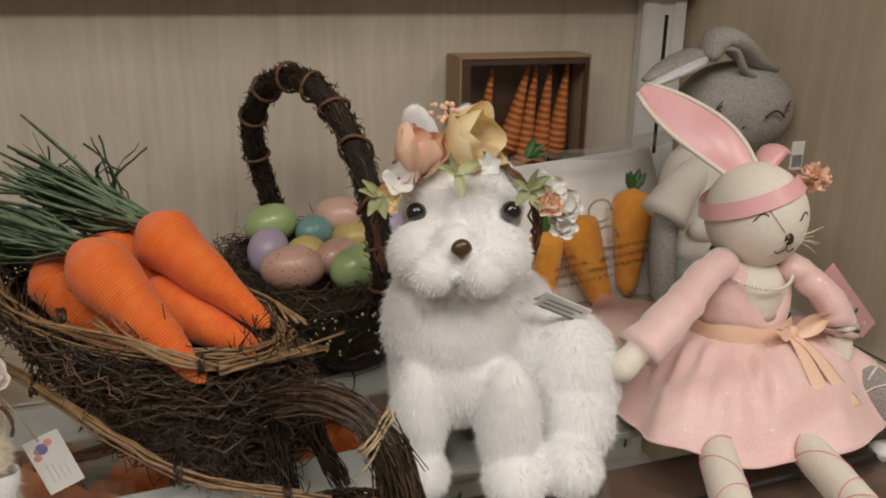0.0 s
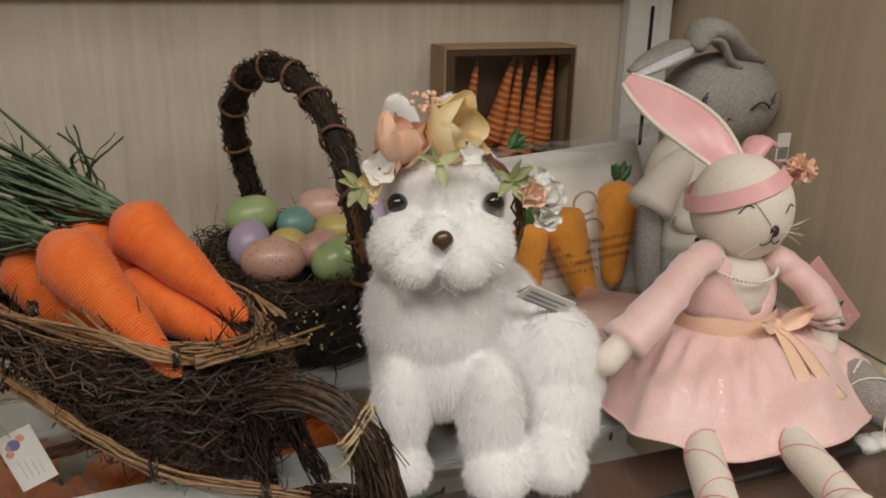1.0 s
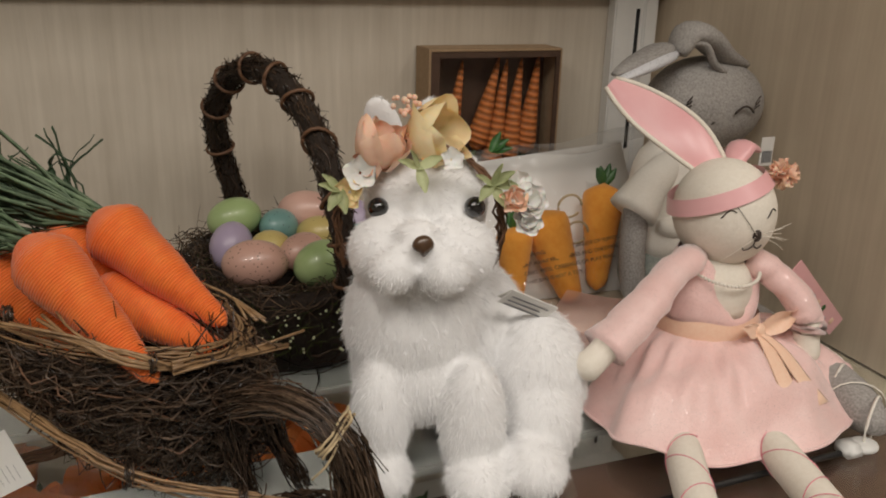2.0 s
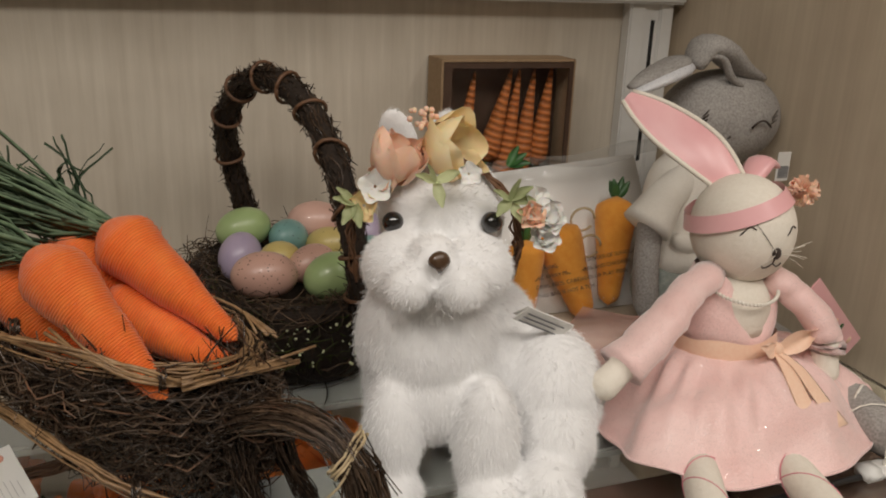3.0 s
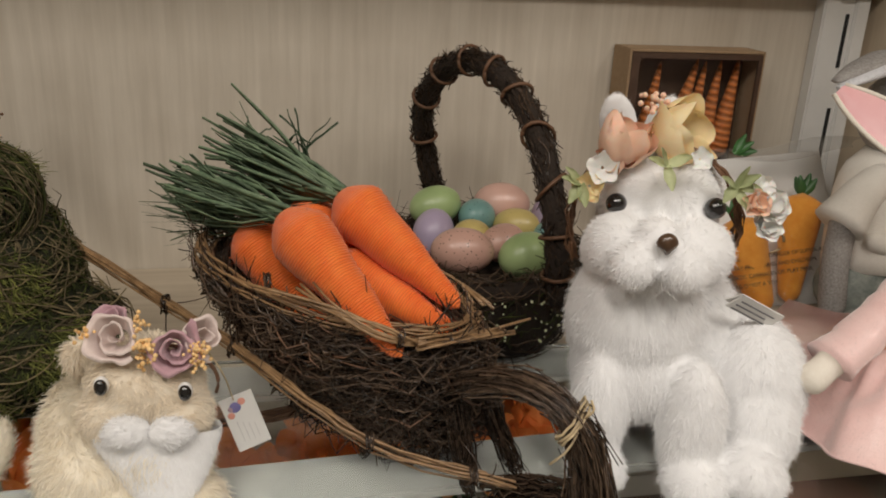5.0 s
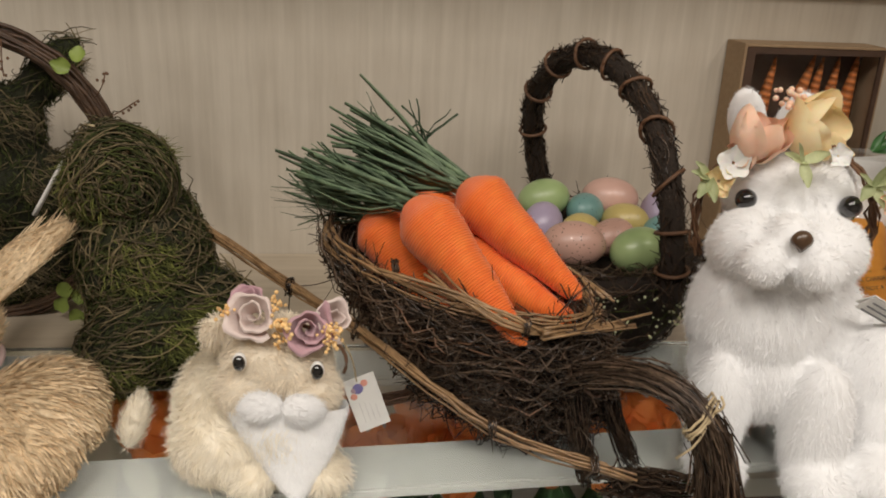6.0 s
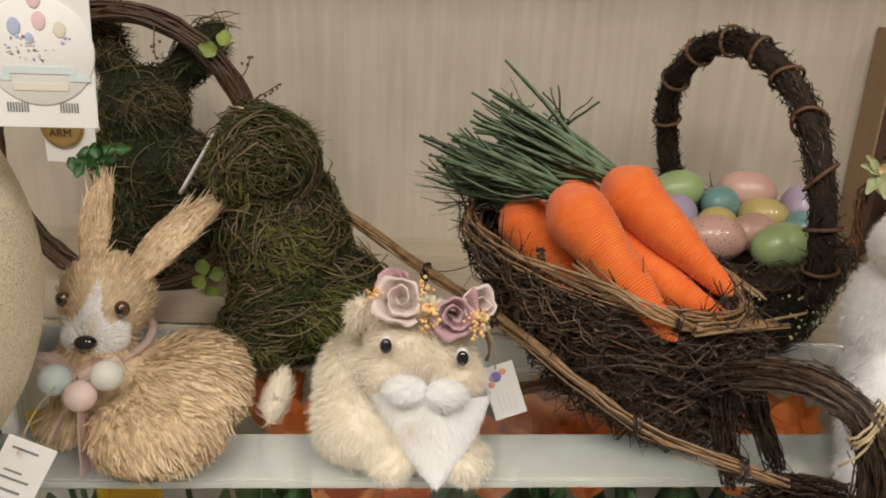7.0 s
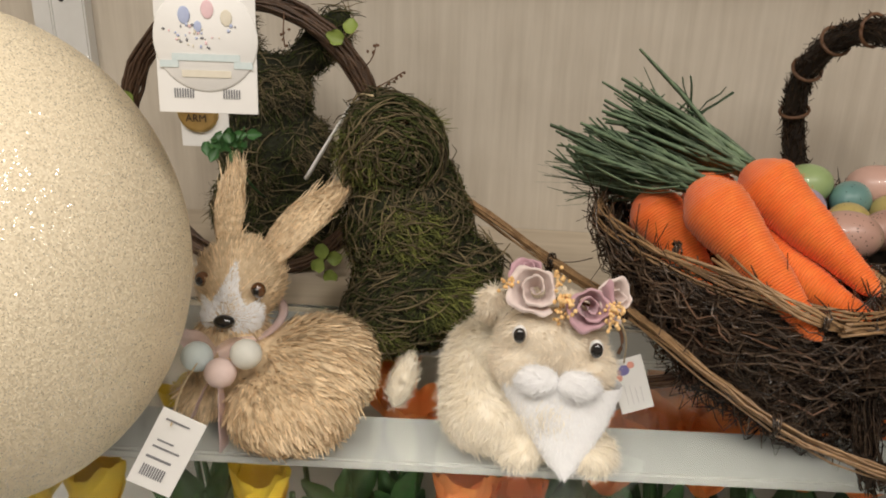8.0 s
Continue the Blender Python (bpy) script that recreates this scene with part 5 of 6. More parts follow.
# ---- boxed carrots and bagged carrots ----
M_STRIPE = ringed(mat("striped_orange_jute", (0.55, 0.15, 0.03), (0.68, 0.24, 0.06), 0.7, (80, 80, 80), bump=0), 36.0, 0.002, 0.5)
M_FELT = mat("orange_felt", (0.76, 0.28, 0.03), (0.86, 0.39, 0.06), 0.9, (120, 120, 120), bump=0.2, sheen=0.2)


def plain_carrot(name, parent, a, b, r, material, leaf, leafmat, label, taper=0.86):
    a, b = Vector(a), Vector(b)
    n = (b - a).length
    m = Matrix.Translation(a) @ (b - a).to_track_quat("Z", "Y").to_matrix().to_4x4()
    rows = [(max(0.0005, r * math.sin(min(1, u / 0.12) * math.pi / 2) * (1 - taper * max(0, u - 0.2) / 0.8) * (1 if u < 0.93 else math.sqrt(max(0.0, (1 - u) / 0.07)))), u * n) for u in np.linspace(0, 1, 22)]
    c = part(name, lathe(Shape(), rows[::-1], 18), material, parent, label, loc=m)
    s = Shape()
    rng = random.Random(int(a.x * 10000))
    for k in range(7):
        petal(s, (0, 0, 0.003), (rng.uniform(-0.6, 0.6), rng.uniform(-0.3, 0.6), -1), (0, -1, 0.1), leaf * rng.uniform(0.7, 1.2), leaf * 0.45, 0.2, 0, 4)
    part("leaf_top", s, leafmat, c)


box = thing("carrot_box", (0, 0, 0), "kraft box with a clear window holding five striped orange carrots", "gift box")
box.matrix_world = Matrix.Translation((0.0548, 0, 0)) @ Matrix.Diagonal((0.885, 1.0, 1.0, 1.0))
for lo, hi in (((0.346, 1.000, 0.0), (0.3495, 1.0525, 0.292)), ((0.3495, 1.000, 0.2885), (0.5515, 1.0525, 0.292)), ((0.5515, 1.000, 0.0), (0.555, 1.0525, 0.292)), ((0.3495, 1.000, 0.0), (0.5515, 1.0525, 0.0035))):
    part("side_panel", slab(Shape(), lo, hi, 0, 0.0008), M_KRAFT, box, smooth=False)
part("backing", slab(Shape(), (0.3496, 1.046, 0.0036), (0.5514, 1.0520, 0.2884)), M_BOXIN, box, "dark brown backing", smooth=False)
s = Shape()
for lo, hi in (((0.3496, 0.9995, 0.0), (0.362, 1.003, 0.288)), ((0.545, 0.9995, 0.0), (0.5514, 1.003, 0.288)), ((0.362, 0.9995, 0.281), (0.545, 1.003, 0.288))):
    slab(s, lo, hi)
part("front_rim", s, M_BOXIN, box, smooth=False)
win = part("window", slab(Shape(), (0.362, 0.9999, 0.01), (0.545, 1.0007, 0.281)), M_FILM, box, "clear plastic window", smooth=False)
win.visible_shadow = False
for top, low, z1 in ((0.408, 0.388, 0.275), (0.466, 0.435, 0.278), (0.479, 0.461, 0.276), (0.503, 0.489, 0.277), (0.531, 0.517, 0.281)):
    plain_carrot("striped_carrot", box, (low - 0.004, 1.026, 0.135 + 0.02 * math.sin(low * 90)), (top, 1.026, z1), 0.0158, M_STRIPE, 0.022, M_LEAF_DK, "orange striped carrot")

bag = thing("carrot_bag", (0, 0, 0), "clear plastic bag of orange felt carrots on a white card", "plastic bag")
s = Shape()
v = [(0.405 + 0.225 * i / 6, 0.862 + 0.112 * j / 6, 0.002 + 0.150 * j / 6 + 0.018 * (i / 6) * (j / 6)) for i in range(7) for j in range(7)]
s.add(v, [(i * 7 + j, (i + 1) * 7 + j, (i + 1) * 7 + j + 1, i * 7 + j + 1) for i in range(6) for j in range(6)])
card = part("card", s, M_PAPER, bag, "white backing card")
th = card.modifiers.new("thickness", "SOLIDIFY")
th.thickness = 0.002
for a, b, r in (((0.424, 0.862, 0.100), (0.420, 0.842, 0.006), 0.022), ((0.462, 0.872, 0.114), (0.498, 0.838, 0.004), 0.029), ((0.566, 0.902, 0.134), (0.536, 0.850, 0.010), 0.026)):
    plain_carrot("felt_carrot", bag, a, b, r, M_FELT, 0.026, M_LEAF_DK, "soft orange felt carrot", 0.55)
s = Shape()
rng = np.random.RandomState(6)
nx, nz = 22, 16
v = []
for i in range(nx):
    for j in range(nz):
        u, w = i / (nx - 1), j / (nz - 1)
        v.append((0.398 + 0.245 * u, 0.812 + 0.130 * w - 0.010 * math.sin(u * 3.1) + 0.004 * math.sin(u * 17 + w * 5), 0.001 + 0.160 * w + 0.022 * u * w + 0.002 * math.sin(u * 11)))
s.add(v, [(i * nz + j, (i + 1) * nz + j, (i + 1) * nz + j + 1, i * nz + j + 1) for i in range(nx - 1) for j in range(nz - 1)])
film = part("film", s, M_FILM, bag, "crinkled clear film")
film.visible_shadow = False
s = Shape()
v = []
for i in range(20):
    for j in range(6):
        u, w = i / 19, j / 5
        v.append((0.400 + 0.255 * u, 0.935 + 0.012 * math.sin(w * 3 + u * 7), 0.160 + 0.020 * u + 0.016 * w + 0.004 * math.sin(u * 9)))
s.add(v, [(i * 6 + j, (i + 1) * 6 + j, (i + 1) * 6 + j + 1, i * 6 + j + 1) for i in range(19) for j in range(5)])
flap = part("flap", s, mat("bag_seam_film", (0.42, 0.41, 0.38), (0.62, 0.61, 0.58), 0.15, (25, 25, 25), bump=0.3, dist=0.01, alpha=0.3, coat=0.5), bag, "glossy folded film flap")
s = Shape()
for k in range(2):
    q = np.linspace(0, 5.6, 20)
    tube(s, np.stack([0.500 + 0.016 * np.cos(q) + 0.012 * k, 0.868 + 0.0 * q, 0.118 - 0.035 * k + 0.014 * np.sin(q)], 1), 0.0016, 5)
part("jute_cord", s, M_RAFFIA, bag, "jute cord")


def words(parent, body, size, m, material):
    cu = bpy.data.curves.new("printed_text", "FONT")
    cu.body, cu.size, cu.extrude = body, size, 0.0001
    cu.materials.append(material)
    ob = new("printed_text", cu)
    ob.parent = parent
    ob.matrix_basis = m
    return ob


for k, line in enumerate(("WARNING: TO AVOID DANGER OF SUFFOCATION", "BAG AWAY FROM BABIES AND CHILDREN.", "CRIBS, BEDS, CARRIAGES OR PLAY PENS.", "THIS BAG IS NOT A TOY.")):
    words(bag, line, 0.0066, pose(0.4245 + 0.0005 * k, 0.842 - 0.0065 * k, 0.066 - 0.0085 * k, 56, -7, -2), M_STITCH)


# ---- moss rabbits, wreath ----
def moss_rabbit(name, balls, label, n, swirl, seed, green):
    t = thing(name, (0, 0, 0), label, "moss rabbit")
    # body skin takes the shade colour, so gaps in the moss read dark
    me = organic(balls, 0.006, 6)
    me.materials.append(M_MOSS_SHADE)
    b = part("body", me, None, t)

    def along(q):
        d = q - swirl
        if abs(d[2]) < 0.055 and abs(d[0]) < 0.06:
            return (-d[2], 0, d[0])
        return (1, 0, 0.15)
    s, g = Shape(), Shape()
    rg = np.random.RandomState(seed + 5)
    for k in range(300 if green > 4000 else 0):
        hc = np.array(balls[0][0])
        th = max(0.2, math.acos(1 - 1.1 * rg.rand()))
        q = np.linspace(0, rg.uniform(0.8, 2.6), 12) + rg.rand() * 6.28
        rad = balls[0][1][0] * rg.uniform(0.94, 1.12)
        wob = th + 0.15 * np.sin(q * 3 + rg.rand() * 6)
        loc = np.stack([np.sin(wob) * np.cos(q), -np.cos(wob), np.sin(wob) * np.sin(q)], 1) * rad
        loc[:, 0] += loc[:, 1] * -0.25
        tube(s if k % 5 < 2 else g, hc + loc, 0.0008 * rg.uniform(0.5, 1.3), 3, 0, caps=False)
    if s.count:
        part("stem_swirl", s, M_MOSS_TW, b, "coil of dry stems", kind="stuff")
        part("moss_swirl", g, M_MOSS, b, kind="stuff")
    # low green: few pale stems, imitating shade by the back panel
    part("stem_weave", wisps(me, n if green > 4000 else 350, 0.055, 0.00085, seed, along, 0.006, 3, None, 0.35), M_MOSS_TW, b, "dry stems wound round", kind="stuff")
    part("moss_layer", wisps(me, int(n * 0.8), 0.030, 0.0007, seed + 1, along, 0.006, 3, None, 0.7, 5), M_MOSS, b, "green moss", kind="stuff")
    part("moss_fringe", fur(me, green * 3, 0.0085, 0.0013, (0, -0.3, -1), 0.6, seed + 2, lambda p: np.sin(p[:, 0] * 170 + p[:, 2] * 90) + np.sin(p[:, 2] * 210 - p[:, 0] * 60) > -0.5, 1.0), M_MOSS, b, kind="stuff")
    # low green also gets no olive tufts, to look shaded
    part("moss_tuft", fur(me, green * 3, 0.015, 0.0010, (0.8, -0.2, -0.5), 0.75, seed + 3, lambda p: np.sin(p[:, 0] * 60 + p[:, 2] * 45 + 1) + np.sin(p[:, 2] * 75 - p[:, 0] * 38) > 0.35, 1.3), M_MOSS_LT if green > 4000 else M_MOSS_TW, b, "longer moss clumps", kind="stuff")
    return t


M_MOSS_LT = mat("olive_moss", (0.055, 0.065, 0.010), (0.22, 0.23, 0.055), 0.9, (160, 160, 160), bump=0.3, island=0.5)
moss_rabbit("moss_rabbit", [
    ((-0.313, 0.752, 0.184), (0.045, 0.045, 0.042), (0, 0, 0)), ((-0.324, 0.765, 0.204), (0.033, 0.03, 0.026), (0, 0, 0)), ((-0.338, 0.762, 0.165), (0.024, 0.030, 0.030), (0, 0, 0)), ((-0.290, 0.760, 0.150), (0.036, 0.034, 0.026), (0, 0, 0)),
    ((-0.298, 0.750, 0.110), (0.058, 0.056, 0.060), (0, 0, 0)), ((-0.284, 0.742, 0.052), (0.064, 0.068, 0.053), (0, 0, 0)),
    ((-0.236, 0.735, 0.078), (0.026, 0.026, 0.026), (0, 0, 0)), ((-0.312, 0.715, 0.035), (0.040, 0.050, 0.035), (0, 0, 0))],
    "green moss rabbit figure wound with dry stems, seated", 1300, np.array((-0.300, 0.72, 0.186)), 71, 5000)
# rear rabbit: shade near the wall put into its darker moss mix
moss_rabbit("moss_rabbit", [
    ((-0.472, 0.905, 0.060), (0.075, 0.055, 0.062), (0, 0, 0)), ((-0.470, 0.905, 0.130), (0.064, 0.048, 0.060), (0, 0, 0)),
    ((-0.474, 0.903, 0.195), (0.046, 0.042, 0.045), (0, 0, 0)), ((-0.416, 0.905, 0.250), (0.022, 0.018, 0.050), (0, 42, 0)),
    ((-0.507, 0.905, 0.258), (0.020, 0.018, 0.045), (0, -14, 0))],
    "green moss rabbit figure with upright ears, darkened for shade, behind the straw rabbit", 900, np.array((-0.474, 0.86, 0.195)), 81, 3500)

wreath = thing("vine_wreath", (0, 0, 0), "round brown grapevine wreath with small green leaves", "wreath")
rng = np.random.RandomState(14)
first = None
for k in range(22):
    q = np.linspace(0, 2 * math.pi, 60) + rng.rand() * 6
    h = rng.rand() * 6.28
    rr = 0.0105 * math.sqrt(rng.rand())
    w = rng.normal(0, 2)
    off = np.cos(h + w * (q - q[0]) / 6.28) * rr
    s = Shape()
    tube(s, np.stack([-0.485 + (0.137 + off) * np.cos(q), 0.872 + np.sin(h + w * (q - q[0]) / 6.28) * rr, 0.150 + (0.147 + off) * np.sin(q)], 1) + rng.normal(0, 0.0008, (60, 3)), 0.0022 * rng.uniform(0.6, 1.2), 5)
    made = part("vine" if first else "ring", s, M_WREATH, first or wreath)
    first = first or made
for c in ((-0.375, 0.865, 0.268), (-0.381, 0.860, 0.262), (-0.402, 0.855, 0.010), (-0.408, 0.850, 0.045), (-0.392, 0.855, 0.075), (-0.385, 0.85, 0.030), (-0.376, 0.86, 0.055), (-0.415, 0.85, -0.0), (-0.62, 0.86, 0.20)):
    s = Shape()
    petal(s, (max(c[0], -0.62), c[1], max(c[2], 0.012)), rng.normal(0, 1, 3) * (1, 0.3, 1), (0, -1, 0.3), 0.018, 0.017, 0.15)
    part("leaf", s, mat("vine_leaf", (0.16, 0.22, 0.04), (0.28, 0.36, 0.08), 0.5, (60, 60, 60), bump=0.1) if "vine_leaf" not in bpy.data.materials else bpy.data.materials["vine_leaf"], wreath)
for a, e in (((-0.35, 0.86, 0.215), (-0.318, 0.85, 0.235)), ((-0.36, 0.86, 0.235), (-0.345, 0.85, 0.262)), ((-0.44, 0.86, 0.288), (-0.438, 0.85, 0.255)), ((-0.5, 0.86, 0.295), (-0.46, 0.85, 0.315))):
    s = Shape()
    tube(s, path([a, np.array(a) * 0.4 + np.array(e) * 0.6 + rng.normal(0, 0.004, 3), e], 7), 0.0007, 4)
    for j in range(5):
        ball(s, np.array(a) + (np.array(e) - np.array(a)) * (0.5 + 0.12 * j) + rng.normal(0, 0.002, 3), (0.0016,) * 3, 0, 6, 5)
    part("tendril", s, M_BROWNVINE, wreath)


# ---- straw rabbit ----
def straw_rabbit():
    t = thing("straw_rabbit", (0, 0, 0), "golden straw bristle rabbit with a pastel egg bow", "straw rabbit")
    me = organic([
        ((-0.358, 0.615, 0.033), (0.052, 0.066, 0.033), (0, 0, 0)), ((-0.362, 0.563, 0.027), (0.052, 0.054, 0.027), (0, 0, 0)), ((-0.345, 0.612, 0.030), (0.040, 0.055, 0.030), (0, 0, 0)),
        ((-0.424, 0.610, 0.040), (0.034, 0.040, 0.042), (0, 0, 0)), ((-0.440, 0.590, 0.014), (0.024, 0.030, 0.014), (0, 0, 0))], 0.005, 5)
    me.materials.append(M_STRAW)
    body = part("body", me, None, t)

    def back(p):
        d = p - np.array((-0.43, 0.62, 0.075))
        return unit(d)
    part("straw_coat", fur(me, 17000, 0.0105, 0.0020, back, 1.25, 91, None, 0.42), M_STRAW, body, "layered cut straw", kind="stuff")
    hd = organic([((-0.427, 0.650, 0.092), (0.038, 0.038, 0.036), (0, 0, 0)), ((-0.424, 0.630, 0.088), (0.032, 0.026, 0.028), (0, 0, 0)), ((-0.421, 0.607, 0.078), (0.025, 0.020, 0.018), (0, 0, 0)), ((-0.4205, 0.612, 0.092), (0.013, 0.020, 0.014), (0, 0, 0))], 0.0035, 4)
    hd.materials.append(M_STRAW)
    head = part("head", hd, None, t)

    def away(p):
        return unit(p - np.array((-0.4205, 0.58, 0.086)))
    def clear(p):
        return (np.linalg.norm(p - np.array((-0.3989, 0.606, 0.1019)), axis=1) > 0.0095) & (np.linalg.norm(p - np.array((-0.4487, 0.618, 0.1029)), axis=1) > 0.0095)

    def snout(p):
        low = (p[:, 1] < 0.612) & (p[:, 2] < 0.091)
        blaze = (p[:, 1] < 0.63) & (np.abs(p[:, 0] + 0.421) < 0.0125 - 0.42 * np.clip(p[:, 2] - 0.088, 0, 1)) & (p[:, 2] < 0.116)
        return low | blaze
    part("straw_coat", fur(hd, 7000, 0.0085, 0.0011, away, 1.2, 92, lambda p: clear(p) & ~snout(p), 0.35), M_STRAW, head, kind="stuff")
    part("muzzle", fur(hd, 70000, 0.0040, 0.0008, away, 0.95, 93, lambda p: clear(p) & snout(p), 0.5), M_FUR_W, head, "white fluffy muzzle", kind="stuff")
    part("nose", ball(Shape(), (-0.4198, 0.5850, 0.0835), (0.0088, 0.006, 0.0058), 0, 16, 10), M_EYE, t, "shiny black nose")
    for c in ((-0.4487, 0.6190, 0.1029), (-0.3985, 0.6075, 0.1019)):
        part("eye", ball(Shape(), c, (0.0062, 0.0055, 0.0066), 0, 16, 12), M_EYE_B, t, "brown glass eye")
        part("pupil", ball(Shape(), np.array(c) + (-0.0005, -0.0028, 0), (0.0040, 0.0034, 0.0044), 0, 14, 10), M_EYE, t)
    for base, tip, w, sd in (((-0.438, 0.652, 0.112), (-0.458, 0.745, 0.158), 0.0125, 94), ((-0.407, 0.652, 0.104), (-0.358, 0.746, 0.146), 0.0225, 95)):
        line = path([base, np.array(base) * 0.5 + np.array(tip) * 0.5 + (0, -0.006, 0.008), tip], 14)
        s = Shape()
        tube(s, line, w * np.sin(np.linspace(0.45, 2.9, 14)) ** 0.8, 14, 0, 0.32)
        em = s.mesh("ear", M_STRAW)
        ear = part("ear", em, None, t)
        way = np.array(tip) - np.array(base)
        part("straw_coat", fur(em, 1500, 0.020, 0.0011, way, 1.0, sd, None, 0.25), M_STRAW, ear, kind="stuff")
    s = Shape()
    ball(s, (-0.283, 0.612, 0.024), (0.010, 0.011, 0.024), 0, 16, 12, pose(0, 0, 0, 0, 18, 0))
    tm = s.mesh("tail", M_FUR_C)
    tail = part("tail", tm, None, t, "cream tuft tail")
    part("fur", fur(tm, 1200, 0.008, 0.0006, (0.2, 0, 1), 0.9, 96), M_FUR_C, tail, kind="stuff")
    M_ORG = mat("sheer_blush_ribbon", (0.66, 0.47, 0.45), (0.78, 0.60, 0.57), 0.5, (300, 300, 300), bump=0.1, alpha=0.55)
    for e, w in (((-0.454, 0.575, 0.078), 0.018), ((-0.392, 0.575, 0.076), 0.018)):
        s = Shape()
        a = np.array((-0.418, 0.562, 0.070))
        petal(s, a, np.array(e) - a, (0, -1, 0.1), float(np.linalg.norm(np.array(e) - a)), w, 0.15, 0, 6, 0.2, random)
        part("ribbon", s, M_ORG, t, "sheer blush ribbon")
    for pts, w in (([(-0.4110, 0.547, 0.058), (-0.4090, 0.538, 0.032), (-0.4070, 0.532, 0.004)], 0.0100), ([(-0.4170, 0.550, 0.060), (-0.4260, 0.545, 0.042), (-0.4330, 0.540, 0.024)], 0.0060)):
        s = Shape()
        line = path(pts, 14)
        tube(s, line, np.linspace(0.6, 1.0, 14) * w * (1 + 0.06 * np.sin(np.arange(14) * 1.7)), 8, 0, 0.06)
        part("ribbon", s, M_ORG, t, "sheer blush ribbon")
    s = Shape()
    q = np.linspace(-2.6, 0.9, 20)
    tube(s, np.stack([-0.418 + 0.030 * np.cos(q), 0.630 + 0.040 * np.sin(q), 0.066 + 0.004 * np.sin(q)], 1), 0.004, 6, 0, 0.4)
    part("neck_ribbon", s, M_ORG, t)
    for c, col in (((-0.4310, 0.554, 0.0690), (0.58, 0.66, 0.66)), ((-0.3935, 0.556, 0.0730), (0.70, 0.70, 0.64)), ((-0.4115, 0.548, 0.0600), (0.76, 0.60, 0.56))):
        part("pastel_egg", ball(Shape(), c, (0.0122, 0.0115, 0.0115), 0, 20, 14), mat("pastel_foam", [k * 0.93 for k in col], col, 0.6, (200, 200, 200), bump=0.1), t, "small pastel egg")


straw_rabbit()


# ---- tan plush rabbit with a rose crown ----
def tan_rabbit():
    t = thing("plush_rabbit", (0, 0, 0), "cream and tan plush rabbit with white muzzle and bib", "plush rabbit")
    me = organic([
        ((-0.208, 0.612, 0.041), (0.042, 0.058, 0.044), (0, 0, 0)), ((-0.196, 0.600, 0.030), (0.046, 0.050, 0.032), (0, 0, 0)),
        ((-0.162, 0.575, 0.042), (0.040, 0.038, 0.046), (0, 0, 0)), ((-0.212, 0.580, 0.030), (0.036, 0.045, 0.032), (0, 0, 0)), ((-0.186, 0.552, 0.013), (0.018, 0.024, 0.014), (0, 0, 0)),
        ((-0.130, 0.552, 0.013), (0.017, 0.022, 0.014), (0, 0, 0))], 0.005, 6)
    me.materials.append(M_FUR_C)
    b = part("body", me, None, t, "cream fur")
    part("fur", fur(me, 36000, 0.0080, 0.00050, lambda p: np.stack([0.8 * np.sin(p[:, 2] * 130 + p[:, 0] * 60), -0.2 + 0.6 * np.sin(p[:, 0] * 120), -1 + 0 * p[:, 0]], 1), 0.85, 101, None, 0.7), M_FUR_C, b, kind="stuff")
    hm = organic([((-0.167, 0.582, 0.094), (0.041, 0.036, 0.034), (0, 0, 0)), ((-0.190, 0.566, 0.078), (0.021, 0.022, 0.020), (0, 0, 0)), ((-0.140, 0.562, 0.078), (0.021, 0.022, 0.020), (0, 0, 0))], 0.004, 5)
    hm.materials.append(M_FUR_T)
    h = part("head", hm, None, t, "tan fur")
    part("fur", fur(hm, 22000, 0.0055, 0.00045, lambda p: np.stack([(p[:, 0] + 0.163) * 18 + 0.6 * np.sin(p[:, 2] * 190), 0.3 + 0 * p[:, 0], -0.7 + 0.5 * np.sin(p[:, 0] * 170)], 1), 0.9, 102, None, 0.8), M_FUR_T, h, kind="stuff")
    s = Shape()
    ball(s, (-0.211, 0.590, 0.112), (0.011, 0.010, 0.013), 0, 16, 12)
    em = s.mesh("ear", M_FUR_T)
    e = part("ear", em, None, t)
    part("fur", fur(em, 1300, 0.007, 0.0006, (0, 0, -1), 0.6, 103, None, 0.7), M_FUR_T, e, kind="stuff")
    s = Shape()
    ball(s, (-0.176, 0.543, 0.0765), (0.0155, 0.011, 0.0110), 0, 18, 12)
    ball(s, (-0.147, 0.541, 0.0755), (0.0155, 0.011, 0.0110), 0, 18, 12)
    mm = s.mesh("muzzle", M_FUR_W)
    mo = part("muzzle", mm, None, t, "white fluffy muzzle")
    part("fur", fur(mm, 6500, 0.0044, 0.00042, lambda p: np.stack([np.sign(p[:, 0] + 0.1615), 0 * p[:, 0], -0.2 + 0 * p[:, 0]], 1), 0.85, 104, None, 0.7), M_FUR_W, mo, kind="stuff")
    s = Shape()
    v = []
    for i in range(15):
        u = i / 14
        half = 0.0425 * (1 - u ** 1.25) ** 0.75 + 0.0022
        for j in range(20):
            q = j / 20 * 2 * math.pi
            v.append((-0.1585 + 0.007 * u + half * math.cos(q), 0.557 - 0.018 * u + (0.018 - 0.009 * u) * math.sin(q), 0.074 - 0.072 * u - 0.004 * (math.cos(q) * half / 0.04) ** 2 * (1 - u)))
    s.add(v, [(i * 20 + j, (i + 1) * 20 + j, (i + 1) * 20 + (j + 1) % 20, i * 20 + (j + 1) % 20) for i in range(14) for j in range(20)])
    bm_ = s.mesh("bib", M_FUR_W)
    bo = part("bib", bm_, None, t, "white bib")
